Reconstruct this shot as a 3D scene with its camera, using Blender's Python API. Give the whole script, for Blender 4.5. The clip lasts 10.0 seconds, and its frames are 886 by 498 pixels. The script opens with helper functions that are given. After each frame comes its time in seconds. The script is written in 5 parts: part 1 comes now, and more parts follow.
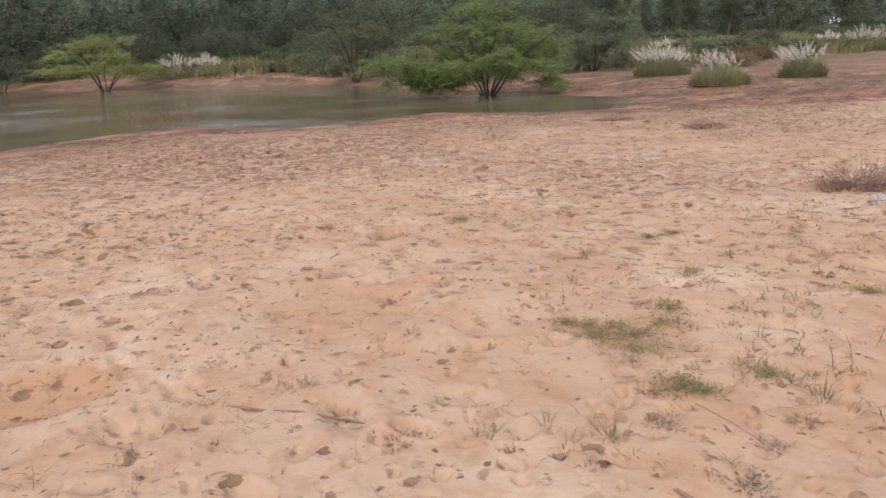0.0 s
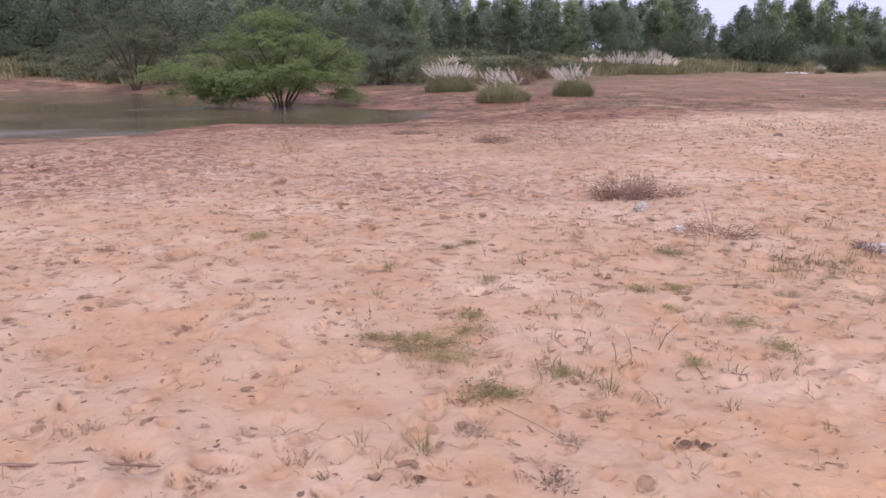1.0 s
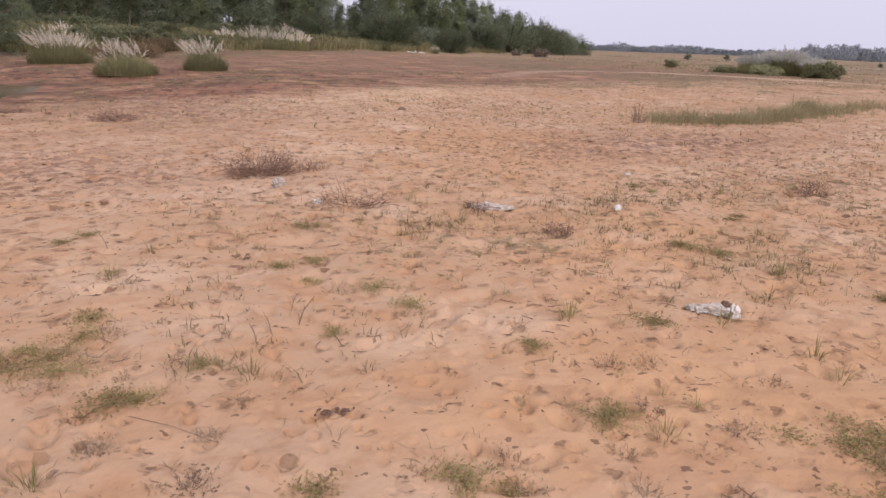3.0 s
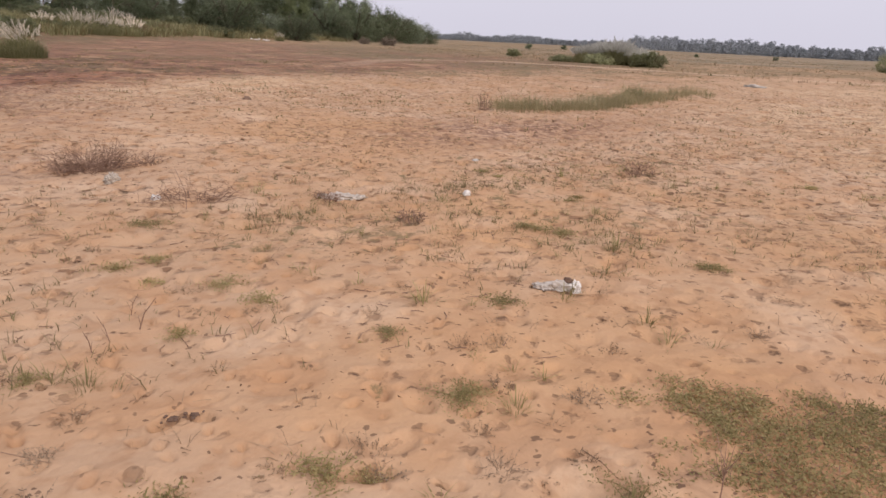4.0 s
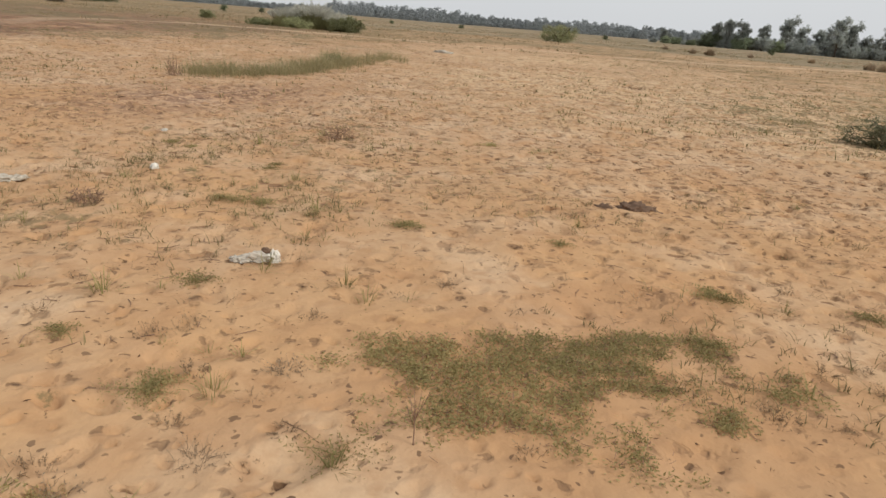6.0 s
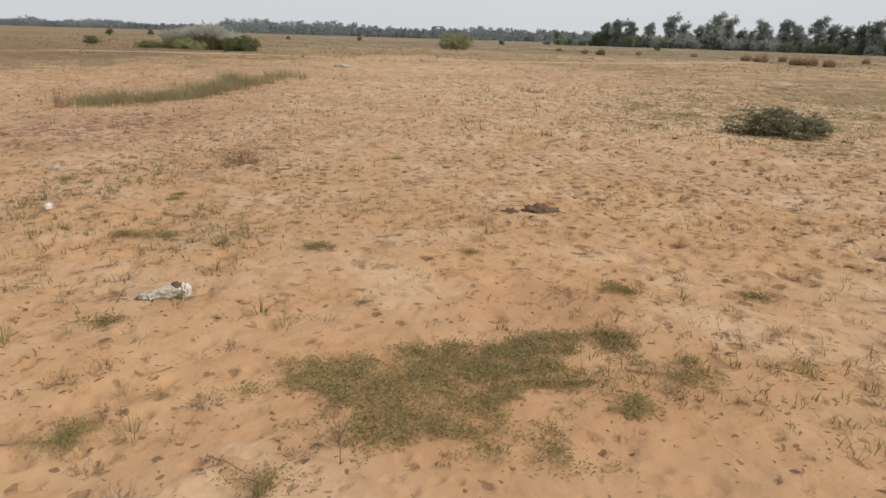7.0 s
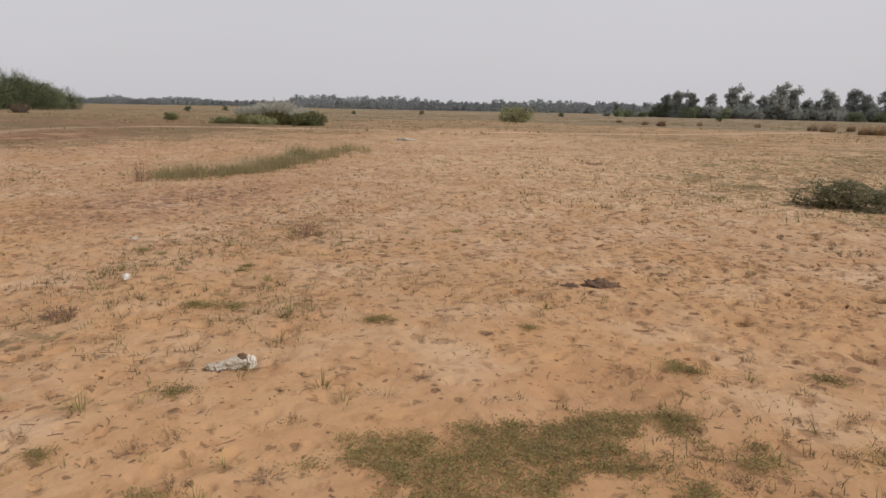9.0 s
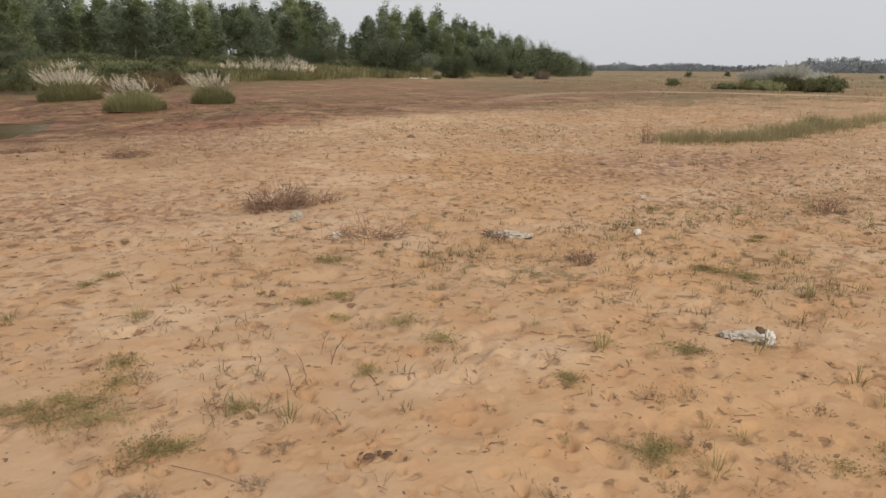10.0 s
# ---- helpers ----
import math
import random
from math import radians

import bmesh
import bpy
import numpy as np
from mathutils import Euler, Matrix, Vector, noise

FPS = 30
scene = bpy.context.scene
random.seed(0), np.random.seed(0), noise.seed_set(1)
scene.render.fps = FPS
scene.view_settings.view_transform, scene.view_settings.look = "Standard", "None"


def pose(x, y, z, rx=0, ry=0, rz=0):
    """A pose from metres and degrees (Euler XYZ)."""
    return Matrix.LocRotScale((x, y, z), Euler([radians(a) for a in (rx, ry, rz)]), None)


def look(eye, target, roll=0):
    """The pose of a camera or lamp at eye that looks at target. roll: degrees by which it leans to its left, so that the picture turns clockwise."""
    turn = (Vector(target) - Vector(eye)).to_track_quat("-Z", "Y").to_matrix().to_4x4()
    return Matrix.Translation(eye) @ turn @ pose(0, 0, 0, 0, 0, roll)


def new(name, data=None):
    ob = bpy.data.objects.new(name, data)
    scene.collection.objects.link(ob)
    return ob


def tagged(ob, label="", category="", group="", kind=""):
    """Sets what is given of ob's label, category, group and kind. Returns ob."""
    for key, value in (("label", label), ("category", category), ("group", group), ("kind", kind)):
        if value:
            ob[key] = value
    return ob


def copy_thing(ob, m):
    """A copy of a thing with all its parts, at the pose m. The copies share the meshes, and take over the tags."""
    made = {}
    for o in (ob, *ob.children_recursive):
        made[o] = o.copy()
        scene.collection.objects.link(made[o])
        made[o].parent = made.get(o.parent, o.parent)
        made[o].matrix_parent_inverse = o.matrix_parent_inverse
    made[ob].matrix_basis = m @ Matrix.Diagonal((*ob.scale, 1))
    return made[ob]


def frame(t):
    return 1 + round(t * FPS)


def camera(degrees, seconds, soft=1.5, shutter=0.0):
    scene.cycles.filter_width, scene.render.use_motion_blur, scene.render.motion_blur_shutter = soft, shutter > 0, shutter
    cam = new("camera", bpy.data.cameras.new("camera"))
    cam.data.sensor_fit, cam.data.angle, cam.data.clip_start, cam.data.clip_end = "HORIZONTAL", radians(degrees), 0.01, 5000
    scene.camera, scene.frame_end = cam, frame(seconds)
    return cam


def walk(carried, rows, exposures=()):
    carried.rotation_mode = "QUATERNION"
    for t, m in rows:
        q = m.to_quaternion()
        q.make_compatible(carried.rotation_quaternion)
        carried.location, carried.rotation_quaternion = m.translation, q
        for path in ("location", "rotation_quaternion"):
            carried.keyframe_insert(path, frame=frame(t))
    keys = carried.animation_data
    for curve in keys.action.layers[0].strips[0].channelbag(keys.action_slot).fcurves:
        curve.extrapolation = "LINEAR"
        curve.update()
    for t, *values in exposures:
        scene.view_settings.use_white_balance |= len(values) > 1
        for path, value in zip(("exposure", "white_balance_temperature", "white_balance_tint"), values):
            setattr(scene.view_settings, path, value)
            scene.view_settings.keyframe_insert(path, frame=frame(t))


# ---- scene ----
cam = camera(64.5, 10.0, soft=1.55)
PATH = [
    (0, (-0.352, -0.302, 1.614), (-0.148, 1.614, 1.075), -2.1),
    (0.5, (-0.365, -0.244, 1.619), (0.131, 1.618, 1.083), -1.3),
    (1, (-0.357, -0.238, 1.622), (0.393, 1.543, 1.106), 0.1),
    (1.5, (-0.317, -0.247, 1.615), (0.642, 1.418, 1.058), 0.6),
    (2, (-0.278, -0.245, 1.613), (0.894, 1.279, 1.06), 1.2),
    (2.5, (-0.235, -0.237, 1.611), (1.133, 1.114, 1.061), 1.5),
    (2.7, (-0.217, -0.239, 1.611), (1.208, 1.05, 1.056), 1.8),
    (4, (-0.178, -0.277, 1.61), (1.538, 0.575, 1.036), 2.8),
    (4.5, (-0.172, -0.296, 1.608), (1.615, 0.385, 1.025), 3.1),
    (5, (-0.159, -0.321, 1.608), (1.671, 0.214, 1.002), 3.2),
    (5.5, (-0.136, -0.359, 1.615), (1.736, -0.03, 0.994), 4.2),
    (6, (-0.084, -0.402, 1.606), (1.816, -0.314, 0.991), 4.6),
    (6.2, (-0.088, -0.414, 1.605), (1.81, -0.411, 0.976), 4.5),
    (7.3, (-0.21, -0.457, 1.718), (1.715, -0.683, 1.228), 1.0),
    (7.5, (-0.224, -0.474, 1.745), (1.724, -0.723, 1.365), 0.1),
    (8, (-0.237, -0.465, 1.759), (1.728, -0.694, 1.467), -0.2),
    (8.5, (-0.214, -0.464, 1.747), (1.755, -0.595, 1.419), -0.1),
    (9, (-0.218, -0.425, 1.731), (1.743, -0.401, 1.34), 1.1),
    (9.5, (-0.155, -0.315, 1.662), (1.72, 0.232, 1.233), 1.5),
    (10, (-0.257, -0.114, 1.665), (1.247, 1.108, 1.167), 0.4),
]
EXPOSURES = [
    (0, 0.52, 5800, 14),
    (0.5, 0.51, 5650, 19),
    (1, 0.54, 5500, 28),
    (1.5, 0.52, 5600, 32),
    (2, 0.455, 5800, 33),
    (2.5, 0.38, 6000, 28),
    (4, 0.25, 6450, 18),
    (5, 0.24, 6550, 16),
    (5.5, 0.22, 6690, 7),
    (6, 0.22, 6770, 3),
    (7.5, 0.18, 6650, 5),
    (8, 0.04, 6780, 8),
    (8.5, -0.03, 6880, 9),
    (9, 0.0, 6870, 9),
    (9.5, 0.065, 6860, 9),
    (10, 0.12, 6750, 5),
]
walk(cam, [(t, look(eye, target, roll)) for t, eye, target, roll in PATH], EXPOSURES)

# ---- light ----
SUN_ELEVATION, SUN_AZIMUTH = 42.0, 205.0
world = bpy.data.worlds.new("overcast_sky")
scene.world = world
world.use_nodes = True
wn, wl = world.node_tree.nodes, world.node_tree.links
wn.clear()
w_out = wn.new("ShaderNodeOutputWorld")
w_bg = wn.new("ShaderNodeBackground")
w_sky = wn.new("ShaderNodeTexSky")
w_sky.sky_type = "NISHITA"
w_sky.sun_disc = False
w_sky.sun_elevation, w_sky.sun_rotation = radians(SUN_ELEVATION), radians(SUN_AZIMUTH)
w_sky.dust_density, w_sky.air_density, w_sky.ozone_density = 4.0, 1.0, 1.0
w_hsv = wn.new("ShaderNodeHueSaturation")
w_hsv.inputs["Saturation"].default_value = 0.35
w_geo = wn.new("ShaderNodeTexCoord")
w_sep = wn.new("ShaderNodeSeparateXYZ")
w_map = wn.new("ShaderNodeMapRange")
w_map.inputs["From Min"].default_value, w_map.inputs["From Max"].default_value = 0.0, 1.0
w_map.inputs["To Min"].default_value, w_map.inputs["To Max"].default_value = 0.0, 1.0
w_ramp = wn.new("ShaderNodeMix")
w_ramp.data_type = "RGBA"
w_ramp.inputs["A"].default_value = (6.06, 6.1, 6.74, 1)
w_ramp.inputs["B"].default_value = (6.84, 6.86, 7.52, 1)
w_noise = wn.new("ShaderNodeTexNoise")
w_noise.inputs["Scale"].default_value, w_noise.inputs["Detail"].default_value = 1.3, 4.0
w_cloud = wn.new("ShaderNodeMapRange")
w_cloud.inputs["To Min"].default_value, w_cloud.inputs["To Max"].default_value = 0.93, 1.07
w_mul = wn.new("ShaderNodeMix")
w_mul.data_type, w_mul.blend_type = "RGBA", "MULTIPLY"
w_mul.inputs["Factor"].default_value = 1.0
w_mix = wn.new("ShaderNodeMix")
w_mix.data_type = "RGBA"
w_mix.inputs["Factor"].default_value = 0.88
wl.new(w_geo.outputs["Generated"], w_sep.inputs[0])
wl.new(w_geo.outputs["Generated"], w_noise.inputs["Vector"])
wl.new(w_sep.outputs["Z"], w_map.inputs["Value"])
wl.new(w_map.outputs["Result"], w_ramp.inputs["Factor"])
wl.new(w_noise.outputs["Fac"], w_cloud.inputs["Value"])
wl.new(w_ramp.outputs["Result"], w_mul.inputs["A"])
wl.new(w_cloud.outputs["Result"], w_mul.inputs["B"])
wl.new(w_sky.outputs["Color"], w_hsv.inputs["Color"])
wl.new(w_hsv.outputs["Color"], w_mix.inputs["A"])
wl.new(w_mul.outputs["Result"], w_mix.inputs["B"])
wl.new(w_mix.outputs["Result"], w_bg.inputs["Color"])
w_bg.inputs["Strength"].default_value = 0.1
wl.new(w_bg.outputs["Background"], w_out.inputs["Surface"])

sun = new("sun", bpy.data.lights.new("sun", "SUN"))
sun.data.energy, sun.data.angle, sun.data.color = 1.7, radians(15), (1.0, 0.95, 0.88)
sun.matrix_world = pose(0, 0, 60, 90 - SUN_ELEVATION, 0, 180 - SUN_AZIMUTH)

# ---- materials ----


class Nodes:
    """A short way to write node trees."""

    def __init__(self, name, rough=0.9, specular=0.2):
        self.mat = bpy.data.materials.new(name)
        self.mat.use_nodes = True
        self.tree = self.mat.node_tree
        self.bsdf = self.tree.nodes["Principled BSDF"]
        self.bsdf.inputs["Roughness"].default_value = rough
        self.bsdf.inputs["Specular IOR Level"].default_value = specular

    def add(self, kind, links=None, values=None, operation="", blend_type="", attribute_name=""):
        n = self.tree.nodes.new(kind)
        if operation:
            n.operation = operation
        if blend_type:
            n.data_type, n.blend_type = "RGBA", blend_type
        if attribute_name:
            n.attribute_name = attribute_name
        for k, v in (values or {}).items():
            n.inputs[k].default_value = v
        for k, v in (links or {}).items():
            self.tree.links.new(v, n.inputs[k])
        return n

    def position(self):
        return self.add("ShaderNodeNewGeometry").outputs["Position"]

    def noise(self, scale, detail=4.0, vector=None, rough=0.6):
        links = {"Vector": vector} if vector is not None else {}
        return self.add("ShaderNodeTexNoise", links, {"Scale": scale, "Detail": detail, "Roughness": rough}).outputs["Fac"]

    def span(self, value, a, b, lo=0.0, hi=1.0):
        return self.add("ShaderNodeMapRange", {"Value": value}, {"From Min": a, "From Max": b, "To Min": lo, "To Max": hi}).outputs["Result"]

    def mix(self, fac, a, b, blend="MIX"):
        n = self.add("ShaderNodeMix", blend_type=blend)
        for key, v in (("Factor", fac), ("A", a), ("B", b)):
            if isinstance(v, (int, float)):
                n.inputs[key].default_value = v
            elif isinstance(v, tuple):
                n.inputs[key].default_value = (*v, 1)
            else:
                self.tree.links.new(v, n.inputs[key])
        return n.outputs["Result"]

    def math(self, op, a, b=0.0):
        n = self.add("ShaderNodeMath", operation=op)
        for i, v in enumerate((a, b)):
            if isinstance(v, (int, float)):
                n.inputs[i].default_value = v
            else:
                self.tree.links.new(v, n.inputs[i])
        return n.outputs[0]

    def attribute(self, name):
        return self.add("ShaderNodeAttribute", attribute_name=name).outputs["Fac"]

    def island(self):
        return self.add("ShaderNodeNewGeometry").outputs["Random Per Island"]

    def each(self):
        return self.add("ShaderNodeObjectInfo").outputs["Random"]

    def bump(self, height, strength, distance):
        n = self.add("ShaderNodeBump", {"Height": height}, {"Strength": strength, "Distance": distance})
        self.tree.links.new(n.outputs["Normal"], self.bsdf.inputs["Normal"])

    def color(self, socket):
        self.tree.links.new(socket, self.bsdf.inputs["Base Color"])
        return self.mat


def sand_material():
    m = Nodes("sand", 0.95, 0.12)
    p = m.position()
    broad, mid, fine = m.noise(0.22, 4, p), m.noise(1.1, 4, p, 0.5), m.noise(30.0, 4, p, 0.6)
    c = m.mix(m.span(broad, 0.35, 0.65), (0.478, 0.323, 0.209), (0.45, 0.282, 0.16))
    c = m.mix(m.math("MULTIPLY", m.attribute("pale"), 0.8), c, (0.575, 0.415, 0.262))
    c = m.mix(m.math("MULTIPLY", m.attribute("ochre"), m.span(mid, 0.3, 0.65, 0.35, 1.0)), c, (0.515, 0.30, 0.15))
    # soft drifts: orange where the crust is thin, paler where dry sand has blown
    c = m.mix(m.span(m.noise(2.1, 3, p, 0.5), 0.48, 0.62, 0, 0.65), c, (0.46, 0.265, 0.14))
    c = m.mix(m.span(m.noise(0.75, 4, p, 0.55), 0.50, 0.66, 0, 0.5), c, (0.61, 0.445, 0.305))
    c = m.mix(m.span(m.noise(5.5, 3, p, 0.55), 0.52, 0.64, 0, 0.5), c, (0.37, 0.205, 0.108))
    c = m.mix(m.span(fine, 0.35, 0.7, 0.0, 0.16), c, (0.40, 0.225, 0.12))
    c = m.mix(m.attribute("stain"), c, (0.43, 0.245, 0.13))
    # hoof and foot prints, their damp sand and wall shade painted dark, and crumbs
    shake = m.add("ShaderNodeTexNoise", {"Vector": p}, {"Scale": 7.0, "Detail": 3.0, "Roughness": 0.6}).outputs["Color"]
    shaken = m.add("ShaderNodeVectorMath", {0: shake}, {1: (0.17, 0.17, 0.0)}, operation="MULTIPLY").outputs[0]
    place = m.add("ShaderNodeVectorMath", {0: p, 1: shaken}, operation="ADD").outputs[0]
    scarred = m.attribute("scarred")
    dents = None
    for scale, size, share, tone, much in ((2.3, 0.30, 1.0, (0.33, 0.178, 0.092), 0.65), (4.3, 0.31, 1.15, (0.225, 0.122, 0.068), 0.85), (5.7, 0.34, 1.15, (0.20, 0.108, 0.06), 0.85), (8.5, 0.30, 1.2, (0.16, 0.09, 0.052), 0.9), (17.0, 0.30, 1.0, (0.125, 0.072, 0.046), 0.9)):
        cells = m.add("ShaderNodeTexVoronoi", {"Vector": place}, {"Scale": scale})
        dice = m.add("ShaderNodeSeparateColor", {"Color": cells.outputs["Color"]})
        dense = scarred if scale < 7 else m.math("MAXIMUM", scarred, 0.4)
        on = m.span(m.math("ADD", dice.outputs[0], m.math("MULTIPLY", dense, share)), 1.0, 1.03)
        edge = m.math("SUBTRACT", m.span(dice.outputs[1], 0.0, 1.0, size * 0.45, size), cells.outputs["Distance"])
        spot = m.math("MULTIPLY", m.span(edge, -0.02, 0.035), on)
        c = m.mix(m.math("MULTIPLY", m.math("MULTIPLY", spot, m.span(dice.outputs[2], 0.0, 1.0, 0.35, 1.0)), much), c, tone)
        if scale < 10:
            depth = m.math("MULTIPLY", m.math("MULTIPLY", m.span(edge, -0.16, 0.18), on), 1.0 / scale)
            dents = depth if dents is None else m.math("ADD", dents, depth)
    # crusts broken by many feet in the damp belt before the mud, with print shade in their dark tone
    trodden = m.attribute("trodden")
    crust = m.math("MULTIPLY", trodden, m.span(m.noise(6.0, 4, p, 0.6), 0.49, 0.53))
    c = m.mix(m.math("MULTIPLY", trodden, 0.35), c, (0.36, 0.21, 0.145))
    c = m.mix(m.math("MULTIPLY", crust, 0.9), c, (0.175, 0.093, 0.064))
    streaks = m.math("MULTIPLY", m.attribute("outer"), m.span(m.noise(1.3, 6, p, 0.7), 0.55, 0.59))
    c = m.mix(m.math("MULTIPLY", streaks, 0.6), c, (0.25, 0.155, 0.085))
    # damp red mud round the pond
    mud = m.mix(m.span(m.noise(0.5, 9, p, 0.75), 0.40, 0.58), (0.11, 0.052, 0.032), (0.30, 0.15, 0.088))
    mud = m.mix(m.span(m.noise(0.2, 8, p, 0.75), 0.50, 0.57, 0, 0.7), mud, (0.13, 0.092, 0.043))
    mud = m.mix(m.span(m.noise(1.6, 6, p, 0.7), 0.54, 0.60, 0, 0.75), mud, (0.07, 0.038, 0.024))
    mud = m.mix(m.span(m.noise(0.33, 6, p, 0.7), 0.55, 0.60, 0, 0.6), mud, (0.46, 0.28, 0.16))
    damp = m.attribute("damp")
    c = m.mix(m.span(m.math("ADD", damp, m.math("MULTIPLY", m.math("SUBTRACT", mid, 0.5), 0.7)), 0.12, 0.95), c, mud)
    # thin weed cover and dry grass litter
    weed = m.attribute("weed")
    veil = m.math("ADD", m.math("MULTIPLY", m.noise(0.5, 6, p, 0.7), 0.42), m.math("MULTIPLY", m.noise(5.0, 6, p, 0.75), 0.58))
    speckled = m.span(m.math("ADD", weed, m.math("MULTIPLY", m.math("SUBTRACT", veil, 0.5), 4.4)), 0.50, 0.72)
    green = m.mix(m.span(m.noise(0.9, 5, p, 0.7), 0.42, 0.60), (0.20, 0.145, 0.078), (0.125, 0.112, 0.055))
    c = m.mix(m.math("MULTIPLY", speckled, 0.75), c, green)
    dry = m.attribute("dry")
    strawy = m.span(m.math("ADD", dry, m.math("MULTIPLY", m.math("SUBTRACT", m.noise(0.35, 8, p, 0.75), 0.5), 1.5)), 0.35, 0.7)
    straw = m.mix(m.span(m.noise(0.12, 7, p, 0.7), 0.44, 0.56), (0.28, 0.212, 0.138), (0.175, 0.15, 0.095))
    straw = m.mix(m.span(m.noise(0.07, 7, p, 0.7), 0.54, 0.60, 0, 0.7), straw, (0.40, 0.30, 0.20))
    c = m.mix(m.math("MULTIPLY", strawy, 0.9), c, straw)
    track = m.attribute("track")
    c = m.mix(track, c, (0.56, 0.40, 0.27))
    lumps = m.math("ADD", m.math("MULTIPLY", m.noise(6.0, 4, p, 0.55), 0.55), m.math("MULTIPLY", fine, 0.12))
    m.bump(m.math("SUBTRACT", lumps, m.math("MULTIPLY", dents, 3.0)), 0.85, 0.05)
    m.tree.links.new(m.span(damp, 0, 1, 0.97, 0.72), m.bsdf.inputs["Roughness"])
    return m.color(c)


def leaf_material(name, dark, light, rough=0.6):
    m = Nodes(name, rough, 0.12)
    c = m.mix(m.island(), dark, light)
    c = m.mix(m.span(m.noise(0.8, 3, m.position()), 0.35, 0.7, 0, 0.6), c, tuple(v * 0.75 for v in dark))
    tone = m.add("ShaderNodeHueSaturation", {"Color": c, "Value": m.span(m.each(), 0, 1, 0.75, 1.2)})
    trans = m.add("ShaderNodeBsdfTranslucent", {"Color": tone.outputs["Color"]})
    both = m.add("ShaderNodeMixShader", values={0: 0.48})
    m.color(tone.outputs["Color"])
    out = m.tree.nodes["Material Output"]
    m.tree.links.new(m.bsdf.outputs[0], both.inputs[1])
    m.tree.links.new(trans.outputs[0], both.inputs[2])
    m.tree.links.new(both.outputs[0], out.inputs["Surface"])
    return m.mat


def bark_material(name, a, b):
    m = Nodes(name, 0.9, 0.15)
    n = m.noise(12.0, 6, m.position(), 0.7)
    m.bump(n, 0.6, 0.02)
    return m.color(m.mix(m.span(n, 0.3, 0.7), a, b))


def plain_material(name, a, b, scale, rough=0.7, bump=0.3, specular=0.3):
    m = Nodes(name, rough, specular)
    n = m.noise(scale, 6, m.position(), 0.65)
    m.bump(n, bump, 0.01)
    return m.color(m.mix(m.span(n, 0.3, 0.7), a, b))


def water_material():
    m = Nodes("pond_water", 0.1, 0.28)
    p = m.position()
    m.bsdf.inputs["IOR"].default_value = 1.33
    stretch = m.add("ShaderNodeMapping", {"Vector": p}, {"Scale": (0.6, 1.6, 1.0)}).outputs["Vector"]
    calm = m.span(m.noise(0.09, 2, p), 0.45, 0.62, 0.15, 1.0)
    ripple = m.math("MULTIPLY", m.noise(2.4, 4, stretch, 0.65), calm)
    m.bump(ripple, 0.35, 0.08)
    gusts = m.add("ShaderNodeMapping", {"Vector": p}, {"Scale": (0.35, 1.0, 1.0)}).outputs["Vector"]
    m.tree.links.new(m.span(m.noise(0.3, 4, gusts), 0.54, 0.68, 0.06, 0.26), m.bsdf.inputs["Roughness"])
    return m.color(m.mix(m.span(m.noise(0.15, 3, p), 0.35, 0.65), (0.135, 0.102, 0.055), (0.17, 0.125, 0.07)))


SAND = sand_material()
WATER = water_material()
LEAF_BRIGHT = leaf_material("bright_leaf", (0.138, 0.178, 0.056), (0.262, 0.302, 0.108))
LEAF_DULL = leaf_material("dull_leaf", (0.15, 0.165, 0.085), (0.27, 0.275, 0.15))
LEAF_DARK = leaf_material("dark_leaf", (0.122, 0.15, 0.084), (0.228, 0.252, 0.146))
# leaf colour raised to carry the haze that lies over the grove
LEAF_GROVE = leaf_material("hazed_grove_leaf", (0.205, 0.24, 0.155), (0.345, 0.375, 0.25))
LEAF_SPIRE = leaf_material("spire_leaf", (0.22, 0.255, 0.125), (0.36, 0.39, 0.21))
# distance haze is put into this leaf colour, paler and greyer than foliage
LEAF_FAR = leaf_material("hazed_leaf", (0.33, 0.35, 0.325), (0.45, 0.465, 0.435))
LEAF_LIME = leaf_material("lime_leaf", (0.23, 0.255, 0.075), (0.39, 0.40, 0.135))
LEAF_SAGE = leaf_material("sage_leaf", (0.26, 0.265, 0.135), (0.41, 0.405, 0.23))
LEAF_THORN = leaf_material("thorn_leaf", (0.21, 0.205, 0.125), (0.34, 0.325, 0.21))
RUSSET = leaf_material("russet_leaf", (0.21, 0.145, 0.085), (0.34, 0.245, 0.15), 0.85)
# the far air's blue-grey haze is painted into the skyline leaves
LEAF_SKYLINE = leaf_material("hazed_skyline_leaf", (0.31, 0.335, 0.345), (0.37, 0.39, 0.40))
BARK = bark_material("bark", (0.055, 0.04, 0.03), (0.13, 0.095, 0.07))
BARK_PALE = bark_material("pale_bark", (0.12, 0.09, 0.065), (0.24, 0.19, 0.14))
TWIG = bark_material("dry_twig", (0.17, 0.10, 0.07), (0.31, 0.20, 0.14))
BLADE_GREEN = leaf_material("green_blade", (0.24, 0.208, 0.088), (0.39, 0.338, 0.155))
BLADE_GREY = leaf_material("grey_blade", (0.29, 0.21, 0.145), (0.46, 0.36, 0.25), 0.85)
BLADE_PALE = leaf_material("pale_blade", (0.33, 0.29, 0.15), (0.53, 0.445, 0.26))
BLADE_REED = leaf_material("reed_blade", (0.27, 0.265, 0.13), (0.46, 0.415, 0.225))
BLADE_DRY = leaf_material("dry_blade", (0.31, 0.215, 0.135), (0.50, 0.37, 0.24), 0.8)
BLADE_MIXED = leaf_material("mixed_blade", (0.17, 0.16, 0.07), (0.32, 0.25, 0.13), 0.8)
